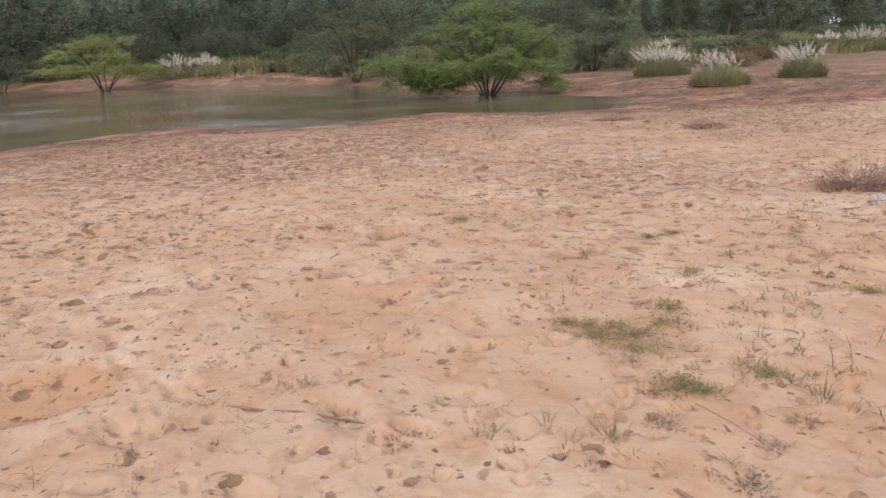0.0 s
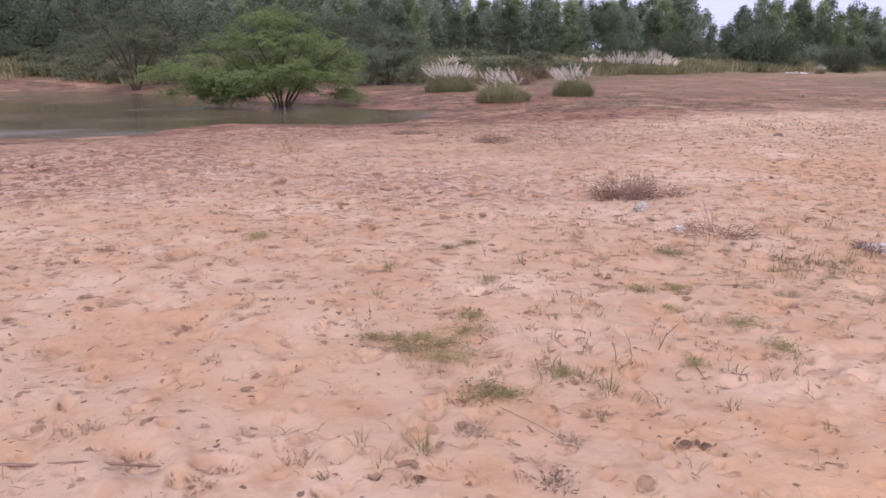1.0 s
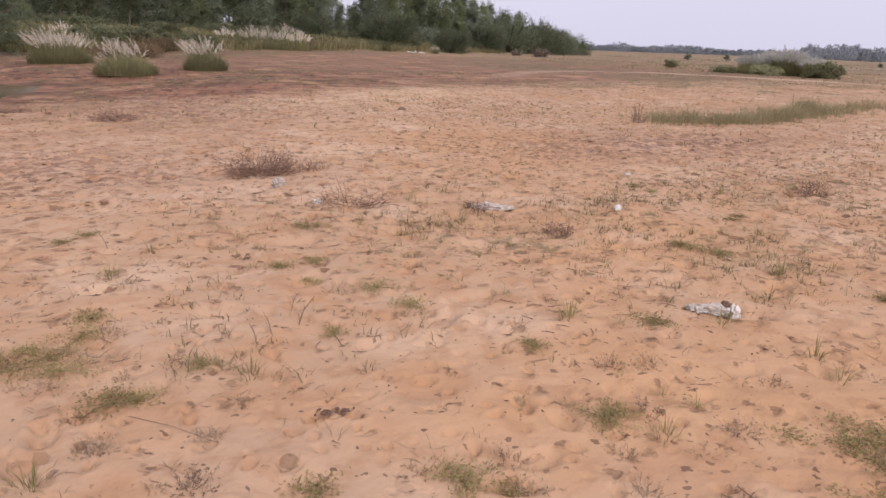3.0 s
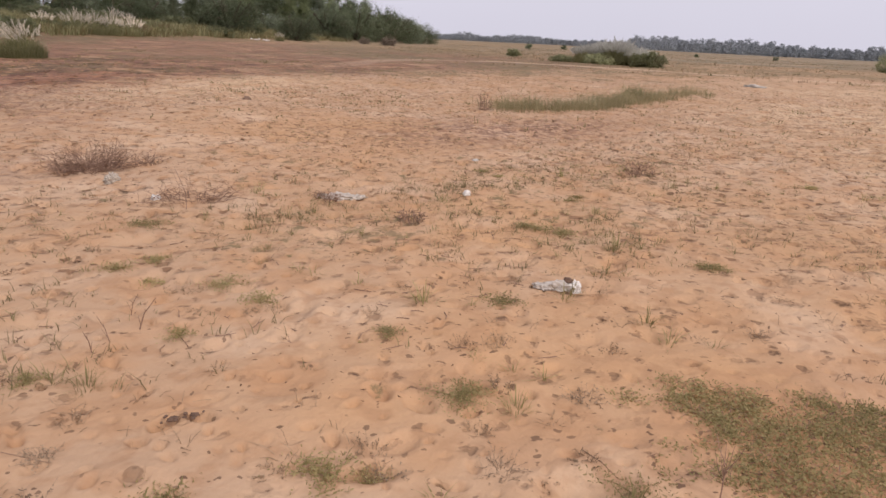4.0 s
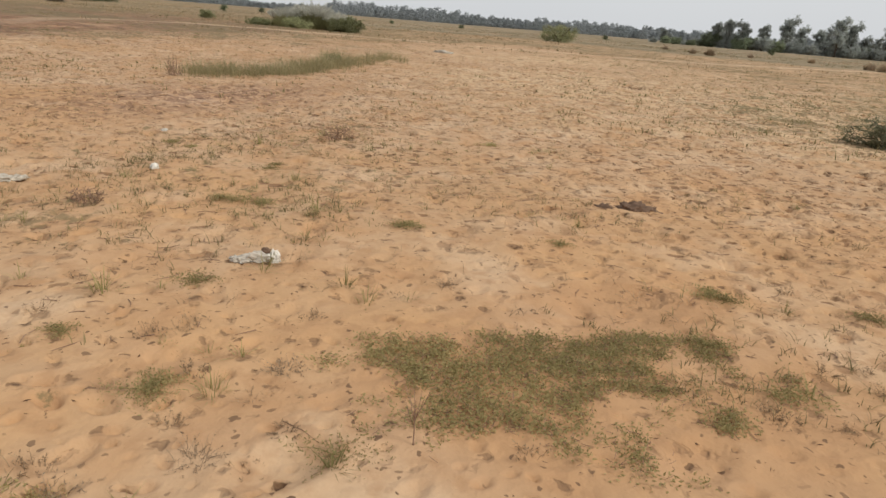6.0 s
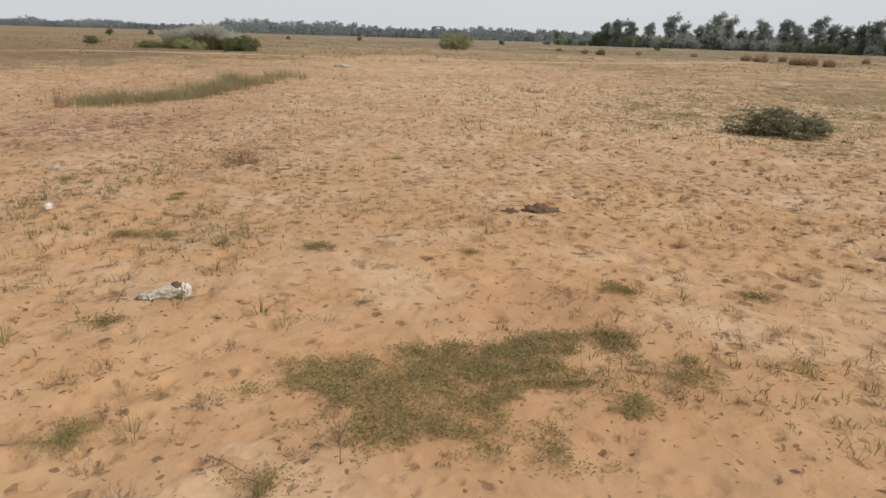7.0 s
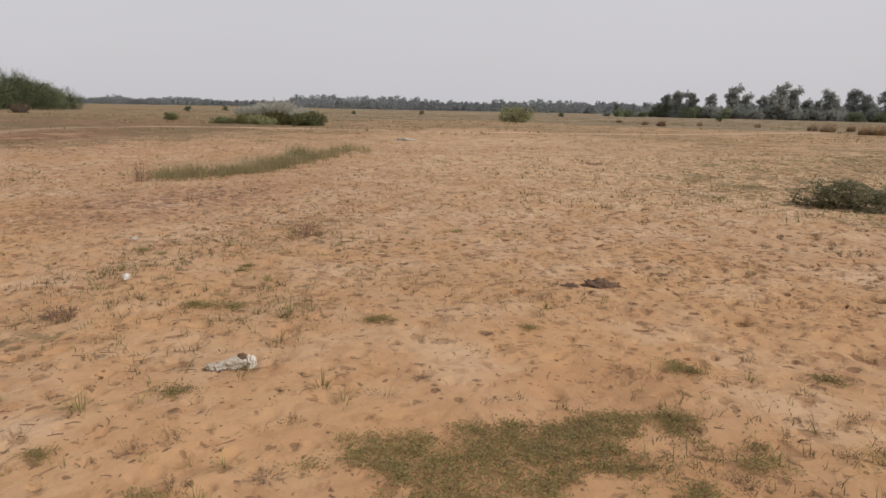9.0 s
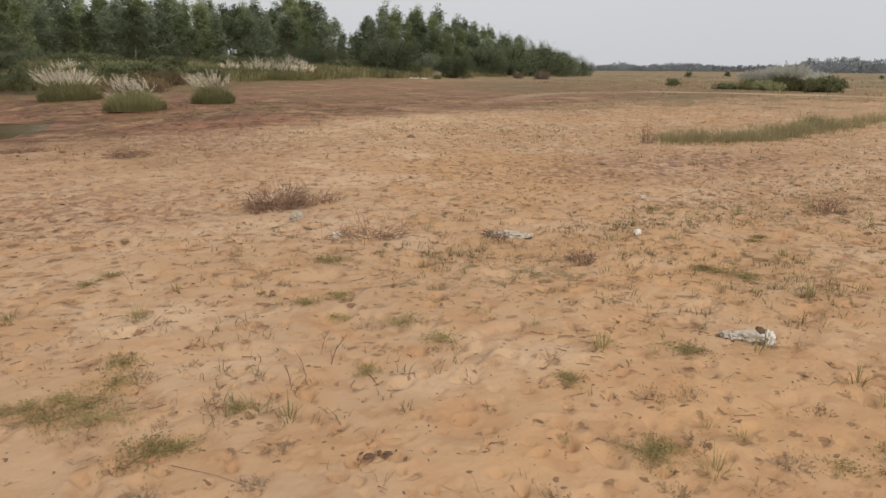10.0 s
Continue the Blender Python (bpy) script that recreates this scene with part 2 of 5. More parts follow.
BLADE_SPRIG = leaf_material("sprig_blade", (0.165, 0.135, 0.07), (0.31, 0.255, 0.13), 0.8)
WEED_LEAF = leaf_material("weed_leaf", (0.30, 0.255, 0.115), (0.50, 0.41, 0.20))
PLUME = leaf_material("plume", (0.70, 0.61, 0.48), (0.86, 0.79, 0.66), 0.9)
PLUME_GREY = leaf_material("grey_plume", (0.56, 0.54, 0.47), (0.74, 0.72, 0.64), 0.9)
RAG = plain_material("pale_plastic", (0.60, 0.54, 0.47), (0.34, 0.29, 0.24), 14.0, 0.5, 0.4)
RAG_WHITE = plain_material("white_plastic", (0.78, 0.73, 0.67), (0.50, 0.45, 0.39), 9.0, 0.45, 0.3)
BONE_GREY = plain_material("grey_plastic", (0.72, 0.63, 0.52), (0.15, 0.115, 0.085), 40.0, 0.5, 0.4)
DUNG = plain_material("dried_dung", (0.10, 0.062, 0.044), (0.21, 0.135, 0.095), 30.0, 0.9, 0.8, 0.1)
LITTER = leaf_material("litter_crumb", (0.11, 0.066, 0.046), (0.28, 0.17, 0.105), 0.9)
CLOD = plain_material("sand_clod", (0.30, 0.165, 0.088), (0.44, 0.265, 0.15), 6.0, 0.95, 0.3, 0.1)
STONE = plain_material("brown_stone", (0.14, 0.09, 0.065), (0.25, 0.16, 0.11), 18.0, 0.9, 0.6, 0.15)

# ---- terrain ----
CENTRE = (-0.2, -0.3)


def hashed(ix, iy, seed):
    n = (ix.astype(np.int64) * 374761393 + iy.astype(np.int64) * 668265263 + seed * 974634777) & 0xFFFFFFFF
    n = ((n ^ (n >> 13)) * 1274126177) & 0xFFFFFFFF
    n = ((n ^ (n >> 16)) * 2246822519) & 0xFFFFFFFF
    return ((n ^ (n >> 15)) & 0xFFFFFF) / float(0xFFFFFF)


def value_noise(x, y, scale, seed):
    x, y = np.asarray(x, float) / scale, np.asarray(y, float) / scale
    ix, iy = np.floor(x), np.floor(y)
    fx, fy = x - ix, y - iy
    fx, fy = fx * fx * (3 - 2 * fx), fy * fy * (3 - 2 * fy)
    a, b = hashed(ix, iy, seed), hashed(ix + 1, iy, seed)
    c, d = hashed(ix, iy + 1, seed), hashed(ix + 1, iy + 1, seed)
    return (a * (1 - fx) + b * fx) * (1 - fy) + (c * (1 - fx) + d * fx) * fy - 0.5


def smooth(v, a, b):
    v = np.clip((np.asarray(v, float) - a) / (b - a), 0, 1)
    return v * v * (3 - 2 * v)


POND = [(-60, 6), (-26, 11), (-13, 14.5), (-9.2, 17), (-8.3, 19.6), (-5.7, 21.9), (-2.6, 20.3), (-0.4, 20.8), (1, 22), (2.2, 23.2), (5.2, 21.7), (7.2, 21.7),
        (9.2, 23.6), (10.6, 25.8), (8.4, 28.4), (6.6, 33), (3, 40), (-2, 50), (-8, 54), (-15, 56), (-22, 58), (-33, 66), (-60, 74)]
WATER_LEVEL = -0.3
TRACK = [(14, 15.5), (22, 18), (30, 21), (41, 24.8), (47, 25), (51, 20), (52.5, 10), (53, 0), (56, -14), (66, -34)]
BANK_X = (-400, -80, -33, -15, -2, 6, 14, 22, 48, 81, 110, 150, 190, 240, 320)
BANK_Y = (160, 82, 71, 60, 55, 47, 44, 47, 60, 67, 80, 87, 102, 260, 1500)


def line_distance(x, y, points):
    best = np.full(np.shape(x), 1e9)
    for (ax, ay), (bx, by) in zip(points[:-1], points[1:]):
        dx, dy = bx - ax, by - ay
        s = np.clip(((x - ax) * dx + (y - ay) * dy) / (dx * dx + dy * dy), 0, 1)
        best = np.minimum(best, np.hypot(x - ax - s * dx, y - ay - s * dy))
    return best


def pond_distance(x, y):
    """Metres from the waterline, negative over the water."""
    inside = np.zeros(np.shape(x), bool)
    for (ax, ay), (bx, by) in zip(POND, POND[1:] + POND[:1]):
        crosses = (ay > y) != (by > y)
        with np.errstate(divide="ignore", invalid="ignore"):
            cut = ax + (y - ay) * (bx - ax) / (by - ay if by != ay else 1e-9)
        inside ^= crosses & (x < cut)
    d = line_distance(x, y, POND + POND[:1])
    return np.where(inside, -d, d)


def past_bank(x, y):
    return y - np.interp(x, BANK_X, BANK_Y)


def height(x, y):
    """The large forms of the ground."""
    x, y = np.asarray(x, float), np.asarray(y, float)
    d = pond_distance(x, y) + 0.8 * value_noise(x, y, 2.2, 21) + 0.35 * value_noise(x, y, 0.7, 22)
    r = np.hypot(x, y)
    flat = 0.16 * value_noise(x, y, 9.0, 1) * smooth(r, 3, 14) + 0.07 * value_noise(x, y, 2.7, 2) + 0.5 * value_noise(x, y, 60.0, 3) * smooth(r, 30, 90)
    shore = np.where(d < 0, WATER_LEVEL + np.maximum(d * 0.07, -0.6), WATER_LEVEL + 0.3 * smooth(d, 0, 6.5) + 0.012 * np.minimum(d, 3))
    shore = np.where(d > 6.5, np.minimum(0.036, shore), shore)
    keep = smooth(d, 0.3, 6.0)
    bank = 1.25 * smooth(past_bank(x, y) + 3 * value_noise(x, y, 7.0, 4), -3, 15)
    return flat * keep + shore + bank


def prints(x, y, cell, share, small, large, deep, seed):
    """Hoof and foot prints: oval hollows with a low rim, scattered one to a cell."""
    out = np.zeros(np.shape(x))
    ix, iy = np.floor(x / cell), np.floor(y / cell)
    for ox in (-1, 0, 1):
        for oy in (-1, 0, 1):
            cx, cy = ix + ox, iy + oy
            px, py = (cx + hashed(cx, cy, seed)) * cell, (cy + hashed(cx, cy, seed + 1)) * cell
            on = hashed(cx, cy, seed + 2) < share
            size = small + (large - small) * hashed(cx, cy, seed + 3)
            turn = hashed(cx, cy, seed + 4) * np.pi
            u = (x - px) * np.cos(turn) + (y - py) * np.sin(turn)
            v = (y - py) * np.cos(turn) - (x - px) * np.sin(turn)
            q = np.sqrt((u / size) ** 2 + (v / (size * 0.62)) ** 2)
            dip = -(1 - smooth(q, 0.3, 1.12)) * (1 - 0.3 * u / size) + 0.2 * np.exp(-((q - 1.25) / 0.25) ** 2)
            out += np.where(on, dip * deep * (0.35 + hashed(cx, cy, seed + 5)), 0)
    return out


HOLLOWS = [(2.19, 1.70, 0.26, 0.045), (-2.1, 3.1, 0.42, 0.12), (-0.55, 4.05, 0.75, 0.055), (3.9, -1.35, 0.5, 0.05), (3.35, -0.95, 0.3, 0.03)]


STAINS = [(-0.50, 4.0, 0.52, 0.55), (-2.05, 3.1, 0.36, 1.0), (2.9, -1.1, 1.3, 0.6), (3.9, -1.4, 0.6, 0.8), (2.19, 1.70, 0.2, 0.7), (3.3, 2.6, 0.25, 0.6), (1.2, 4.6, 0.3, 0.5), (2.3, 0.5, 0.22, 0.6)]


def fine_height(x, y):
    r = np.hypot(x - CENTRE[0], y - CENTRE[1])
    near = 1 - smooth(r, 30, 45)
    dry = smooth(pond_distance(x, y), 0.2, 2.5)
    trodden = 0.45 + 0.9 * smooth(value_noise(x, y, 3.1, 8), -0.25, 0.2)
    z = prints(x, y, 0.30, 0.7, 0.05, 0.12, 0.038, 30) * trodden
    z *= 1 + 1.6 * smooth(r, 4, 11)
    z += prints(x, y, 0.8, 0.5, 0.12, 0.26, 0.05, 50)
    z += prints(x, y, 0.16, 0.65, 0.025, 0.055, 0.032, 70) * (1 - smooth(r, 8, 14)) * trodden
    z += 0.05 * value_noise(x, y, 0.55, 9) + 0.028 * value_noise(x, y, 0.21, 10) + 0.007 * value_noise(x, y, 0.08, 11) * (1 - smooth(r, 5, 9))
    z = z * near * dry * (0.72 + 0.28 * smooth(r, 3.5, 8))
    for hx, hy, hr, hd in HOLLOWS:
        q = np.hypot(x - hx, y - hy) / hr
        z += -hd * np.clip(1 - q * q, 0, 1) ** 1.5
    return z


def ground_z(x, y):
    a, b = np.array([float(x)]), np.array([float(y)])
    return float((height(a, b) + fine_height(a, b))[0])


def build_ground():
    az = np.radians(np.concatenate([np.arange(-36, 139, 0.29), np.arange(139, 324, 1.0)]))
    r = [0.35]
    while r[-1] < 4200:
        r.append(r[-1] * (1.035 if r[-1] < 1.3 else 1.0062 if r[-1] < 28 else 1.013 if r[-1] < 75 else 1.03))
    r = np.array(r)
    rr, aa = np.meshgrid(r, az, indexing="ij")
    x, y = CENTRE[0] + rr * np.sin(aa), CENTRE[1] + rr * np.cos(aa)
    z = height(x, y) + fine_height(x, y)
    n, k = x.shape
    verts = np.stack([x.ravel(), y.ravel(), z.ravel()], 1)
    i, j = np.meshgrid(np.arange(n - 1), np.arange(k), indexing="ij")
    a, b = i * k + j, i * k + (j + 1) % k
    quads = np.stack([a, b, b + k, a + k], -1).reshape(-1, 4)
    middle = len(verts)
    verts = np.vstack([verts, [[CENTRE[0], CENTRE[1], float(z[0].mean())]]])
    cap = [(middle, (q + 1) % k, q) for q in range(k)]
    me = bpy.data.meshes.new("ground")
    me.from_pydata(verts.tolist(), [], quads.tolist() + cap)
    vx, vy = verts[:, 0], verts[:, 1]
    d = pond_distance(vx, vy)
    rad = np.hypot(vx, vy)
    ragged = 5 * value_noise(vx, vy, 6.0, 12) + 2.5 * value_noise(vx, vy, 1.7, 13)
    over = vy - np.interp(vx, (-30, -10, 4, 12, 20, 29, 38, 60), (11, 15, 17.2, 17.0, 16.2, 14.8, 13.2, 12)) + 0.5 * ragged
    damp = np.maximum(0.95 * smooth(over, -2.5, 3) * (1 - smooth(vx, 52, 100)), 0.9 * (1 - smooth(d + 0.35 * ragged, 0.5, 6.0)))
    damp = np.maximum(damp, 0.42 * smooth(over, -9, -1) * (1 - smooth(vx, 6, 15)))
    damp *= 1 - 0.55 * smooth(past_bank(vx, vy), 2, 14) * smooth(vx, 0, 15)
    bearing = np.degrees(np.arctan2(vx, vy))
    weed = 0.75 * smooth(past_bank(vx, vy) + ragged, -13, -1) * (0.45 + 0.55 * smooth(vx, 2, 16))
    drifts = value_noise(vx, vy, 22.0, 18) + 0.5 * value_noise(vx, vy, 8.0, 19)
    tongue = 34 * np.exp(-((bearing - 93) / 8.0) ** 2)
    outer = rad + 26 * drifts + 1.5 * ragged - tongue
    weed = np.maximum(weed, (0.6 + 0.35 * drifts) * smooth(outer, 26, 44) * smooth(bearing, 54, 70))
    weed = np.maximum(weed, 0.8 * smooth(outer, 42, 62) * smooth(bearing, 44, 56) * (1 - smooth(bearing, 80, 95)))
    weed = np.maximum(weed, (0.46 + 0.5 * drifts) * smooth(bearing + 2 * ragged + 14 * drifts, 96, 114) * smooth(rad + 10 * drifts, 7, 18))
    weed = np.maximum(weed, 0.30 * smooth(bearing + 3 * ragged, 30, 52) * (1 - smooth(bearing + 3 * ragged, 84, 105)) * smooth(rad + 0.4 * ragged, 4.0, 5.5) * (1 - smooth(rad + 0.4 * ragged, 9.5, 12)))
    dry = smooth(outer, 55, 105) * smooth(bearing, 40, 60) * (0.85 + 0.6 * drifts) * (0.6 + 0.4 * smooth(bearing, 76, 92))
    track = (1 - smooth(line_distance(vx, vy, TRACK) + 0.1 * ragged, 0.35, 1.0)) * (0.35 + 0.45 * smooth(-vy, -24, -18)) * smooth(vx, 26, 40)
    def zone(cx, cy, wide, deep, turn=0.0):
        """One over a place, falling off over an oval round it."""
        u, v = vx - cx, vy - cy
        k, q = math.cos(radians(turn)), math.sin(radians(turn))
        return np.exp(-((u * k + v * q) / wide) ** 2 - ((v * k - u * q) / deep) ** 2)

    broken = np.clip(0.75 + 1.5 * value_noise(vx, vy, 2.6, 23) + 0.9 * value_noise(vx, vy, 8.0, 24), 0.0, 1)
    trodden = np.maximum(smooth(rad + 0.5 * ragged, 7.5, 10.5) * (1 - smooth(bearing, 26, 46)) * (0.75 + 0.25 * smooth(bearing, -12, 4)), 0.8 * zone(12.5, 4.5, 3.5, 1.6, -8)) * broken
    weed = np.maximum(weed, 0.5 * smooth(vy, 36, 44) * (1 - smooth(vx, 4, 12)) * (1 - smooth(d, 6, 14)))
    ochre = 0.25 * smooth(bearing + 4 * ragged, 45, 70) * (1 - smooth(rad, 7, 12)) + 0.75 * zone(9.3, 6.3, 3.0, 1.7, 35) + 0.65 * zone(4.2, -1.6, 1.5, 1.3) + 0.6 * zone(7.0, -3.2, 2.2, 1.1, 20) + 0.55 * zone(5.4, 1.9, 1.9, 1.0, 20) + 0.4 * zone(2.4, 1.4, 0.9, 0.7) + 0.6 * zone(3.0, -0.4, 1.5, 2.0)
    pale = np.maximum(smooth(rad + 0.5 * ragged, 8, 15) * smooth(bearing + ragged, 80, 92) * (1 - 0.6 * smooth(rad, 36, 60)), zone(16.0, 16.0, 9.0, 3.6, 20))
    pale = pale * np.clip(0.8 + 1.2 * value_noise(vx, vy, 4.0, 43), 0.2, 1)
    outer_sand = smooth(rad, 11, 18) * (1 - 0.4 * smooth(rad, 45, 60)) * np.clip(0.7 + 1.2 * drifts, 0.1, 1)
    weed = np.maximum(weed, (0.52 + 0.4 * drifts) * smooth(rad, 55, 80) * smooth(bearing, 50, 57) * (1 - smooth(bearing, 82, 94)))
    weed = np.maximum(weed, 0.6 * zone(62.0, 22.0, 26.0, 13.0, -20))
    weed = np.maximum(weed, 0.62 * zone(31.0, 15.0, 17.0, 5.0, -25))
    weed = np.maximum(weed, 0.36 * damp * smooth(vx, 6, 14) * smooth(rad, 22, 30))
    damp *= 1 - 0.18 * smooth(vx + ragged, 14, 30)
    stain = np.zeros(len(vx))
    for sx, sy, sr, amount in STAINS:
        q = np.hypot(vx - sx, vy - sy) / sr + 0.5 * value_noise(vx, vy, 0.35, 26) + 0.25 * value_noise(vx, vy, 0.12, 27)
        stain = np.maximum(stain, amount * (1 - smooth(q, 0.75, 1.05)))
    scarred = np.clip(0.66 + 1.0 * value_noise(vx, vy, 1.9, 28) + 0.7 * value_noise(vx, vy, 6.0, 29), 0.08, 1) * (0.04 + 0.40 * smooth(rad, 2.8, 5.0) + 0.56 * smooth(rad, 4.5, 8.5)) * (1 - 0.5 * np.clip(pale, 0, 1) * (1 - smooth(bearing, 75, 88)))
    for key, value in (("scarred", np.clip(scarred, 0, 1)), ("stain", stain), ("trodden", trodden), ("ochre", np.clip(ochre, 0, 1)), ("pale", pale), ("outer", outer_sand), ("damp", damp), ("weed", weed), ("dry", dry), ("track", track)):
        layer = me.attributes.new(key, "FLOAT", "POINT")
        layer.data.foreach_set("value", value.astype(np.float32))
    me.polygons.foreach_set("use_smooth", [True] * len(me.polygons))
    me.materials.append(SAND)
    ob = tagged(new("ground", me), "trodden orange sand with hoof prints and damp red mud", "ground", kind="structure")
    return ob


build_ground()


def build_water():
    xs, ys = np.arange(-66, 16.1, 4.0), np.arange(2, 80.1, 4.0)
    verts = [(x, y, WATER_LEVEL) for y in ys for x in xs]
    k = len(xs)
    faces = [(j * k + i, j * k + i + 1, (j + 1) * k + i + 1, (j + 1) * k + i) for j in range(len(ys) - 1) for i in range(k - 1)]
    me = bpy.data.meshes.new("water")
    me.from_pydata(verts, [], faces)
    me.materials.append(WATER)
    tagged(new("water", me), "murky brown-green shallow pond water, lightly rippled", "water", kind="structure")


build_water()

# ---- building blocks ----


class Geo:
    """Collects vertices and faces for one mesh."""

    def __init__(self):
        self.v, self.f = [], []

    def tube(self, pts, r0, r1, sides=5):
        n = len(pts)
        base = len(self.v)
        for i, p in enumerate(pts):
            p = Vector(p)
            way = Vector(pts[min(i + 1, n - 1)]) - Vector(pts[max(i - 1, 0)])
            a = way.orthogonal().normalized()
            b = way.normalized().cross(a)
            r = r0 + (r1 - r0) * i / (n - 1)
            for k in range(sides):
                t = 2 * math.pi * k / sides
                self.v.append(tuple(p + (a * math.cos(t) + b * math.sin(t)) * r))
        for i in range(n - 1):
            for k in range(sides):
                q = (k + 1) % sides
                self.f.append((base + i * sides + k, base + i * sides + q, base + (i + 1) * sides + q, base + (i + 1) * sides + k))
        self.f.append(tuple(base + (n - 1) * sides + k for k in range(sides)))

    def leaf(self, c, along, side, length, width):
        """A pointed leaf, four corners, folded a little along its rib."""
        c, along, side = Vector(c), Vector(along).normalized(), Vector(side).normalized()
        base = len(self.v)
        m = c + along * length * 0.45
        lift = along.cross(side) * width * 0.15
        self.v += [tuple(c), tuple(m + side * width * 0.5 + lift), tuple(c + along * length), tuple(m - side * width * 0.5 + lift)]
        self.f.append((base, base + 1, base + 2, base + 3))

    def blade(self, foot, top, bend, width):
        """A grass blade from foot, rising along top and bending over towards bend."""
        foot, top, bend = Vector(foot), Vector(top), Vector(bend)
        side = top.cross(bend)
        if side.length < 1e-6:
            side = Vector((1, 0, 0))
        side = side.normalized() * width * 0.5
        mid, end = foot + top * 0.55 + bend * 0.22, foot + top * 0.92 + bend
        base = len(self.v)
        self.v += [tuple(foot - side), tuple(foot + side), tuple(mid + side * 0.8), tuple(mid - side * 0.8), tuple(end)]
        self.f += [(base, base + 1, base + 2, base + 3), (base + 3, base + 2, base + 4)]

    def mesh(self, name, material, smooth_shade=False):
        me = bpy.data.meshes.new(name)
        me.from_pydata(self.v, [], self.f)
        if smooth_shade:
            me.polygons.foreach_set("use_smooth", [True] * len(me.polygons))
        me.materials.append(material)
        return me


def part(name, geo, material, parent, label="", smooth_shade=False, kind=""):
    ob = new(name, geo.mesh(name, material, smooth_shade))
    ob.parent = parent
    return tagged(ob, label, kind=kind)


def thing(name, label, category, group="", kind=""):
    return tagged(new(name), label, category, group, kind)


def put(ob, x, y, turn=0.0, size=1.0, sink=0.0):
    ob.location = (x, y, ground_z(x, y) - sink)
    ob.rotation_euler = (0, 0, radians(turn))
    ob.scale = (size, size, size)
    return ob


def again(ob, x, y, turn=0.0, size=1.0, sink=0.0, tall=1.0):
    """Another of a thing, with its parts, on the ground at x, y."""
    m = Matrix.LocRotScale((x, y, ground_z(x, y) - sink), Euler((0, 0, radians(turn))), None)
    made = copy_thing(ob, m)
    made.scale = (size, size, size * tall)
    return made


def scatter(rng, sigma=1.0):
    return Vector((rng.gauss(0, sigma), rng.gauss(0, sigma), rng.gauss(0, sigma)))


# ---- trees ----


def grow(rng, stems, targets, r_stem, r_twig, simple=False):
    """Wood that runs along the stems and out to every target. Returns the Geo and the twig ends with their ways."""
    wood, start, ends = Geo(), [], []
    for pts, r0, r1 in stems:
        wood.tube(pts, r0, r1, 6)
        for a, b in zip(pts[:-1], pts[1:]):
            for s in (0.0, 0.33, 0.66):
                start.append(Vector(a).lerp(Vector(b), s))
        start.append(Vector(pts[-1]))
    nodes = np.zeros((len(start) + 3 * len(targets), 3))
    nodes[: len(start)] = [tuple(p) for p in start]
    n = len(start)
    spots = np.array([tuple(p) for p in targets])
    first = np.linalg.norm(spots[:, None] - nodes[None, :n], axis=2).min(1)
    for i in np.argsort(first, kind="stable"):
        p = targets[i]
        gap = np.linalg.norm(nodes[:n] - spots[i], axis=1) + 0.8 * np.maximum(0, nodes[:n, 2] - p.z)
        best = Vector(nodes[int(gap.argmin())])
        way = p - best
        if way.length < 0.02:
            continue
        jog = scatter(rng, way.length * 0.09)
        a = best.lerp(p, 0.35) + jog + Vector((0, 0, way.length * 0.06))
        b = best.lerp(p, 0.7) + jog * 0.6 + Vector((0, 0, way.length * 0.08))
        thick = min(r_stem * 0.45, r_twig + way.length * 0.008)
        if simple:
            wood.tube([best, p], thick, r_twig * 0.6, 3)
            more = (best.lerp(p, 0.6), p)
        else:
            wood.tube([best, a, b, p], thick, r_twig * 0.6, 4)
            more = (a, b, p)
        for q in more:
            nodes[n] = q
            n += 1
        ends.append((p, (p - b).normalized()))
    return wood, ends


def sprays(rng, ends, count, reach, length, width, flat=0.35, droop=0.1):
    """Leaves in loose flat sprays round the twig ends."""
    g = Geo()
    for p, way in ends:
        out = Vector((way.x, way.y, way.z * 0.4 - droop)).normalized()
        side = out.cross(Vector((0, 0, 1)))
        side = side.normalized() if side.length > 1e-3 else Vector((1, 0, 0))
        up = side.cross(out)
        for _ in range(count):
            c = p + out * rng.gauss(0.1, 0.55) * reach + side * rng.gauss(0, 0.5) * reach + up * rng.gauss(0, flat) * reach
            along = out * rng.uniform(0.2, 1) + side * rng.uniform(-1, 1) + up * rng.uniform(-0.5, 0.5)
            g.leaf(c, along, along.orthogonal() + scatter(rng, 0.5), length * rng.uniform(0.6, 1.3), width * rng.uniform(0.7, 1.2))
    return g


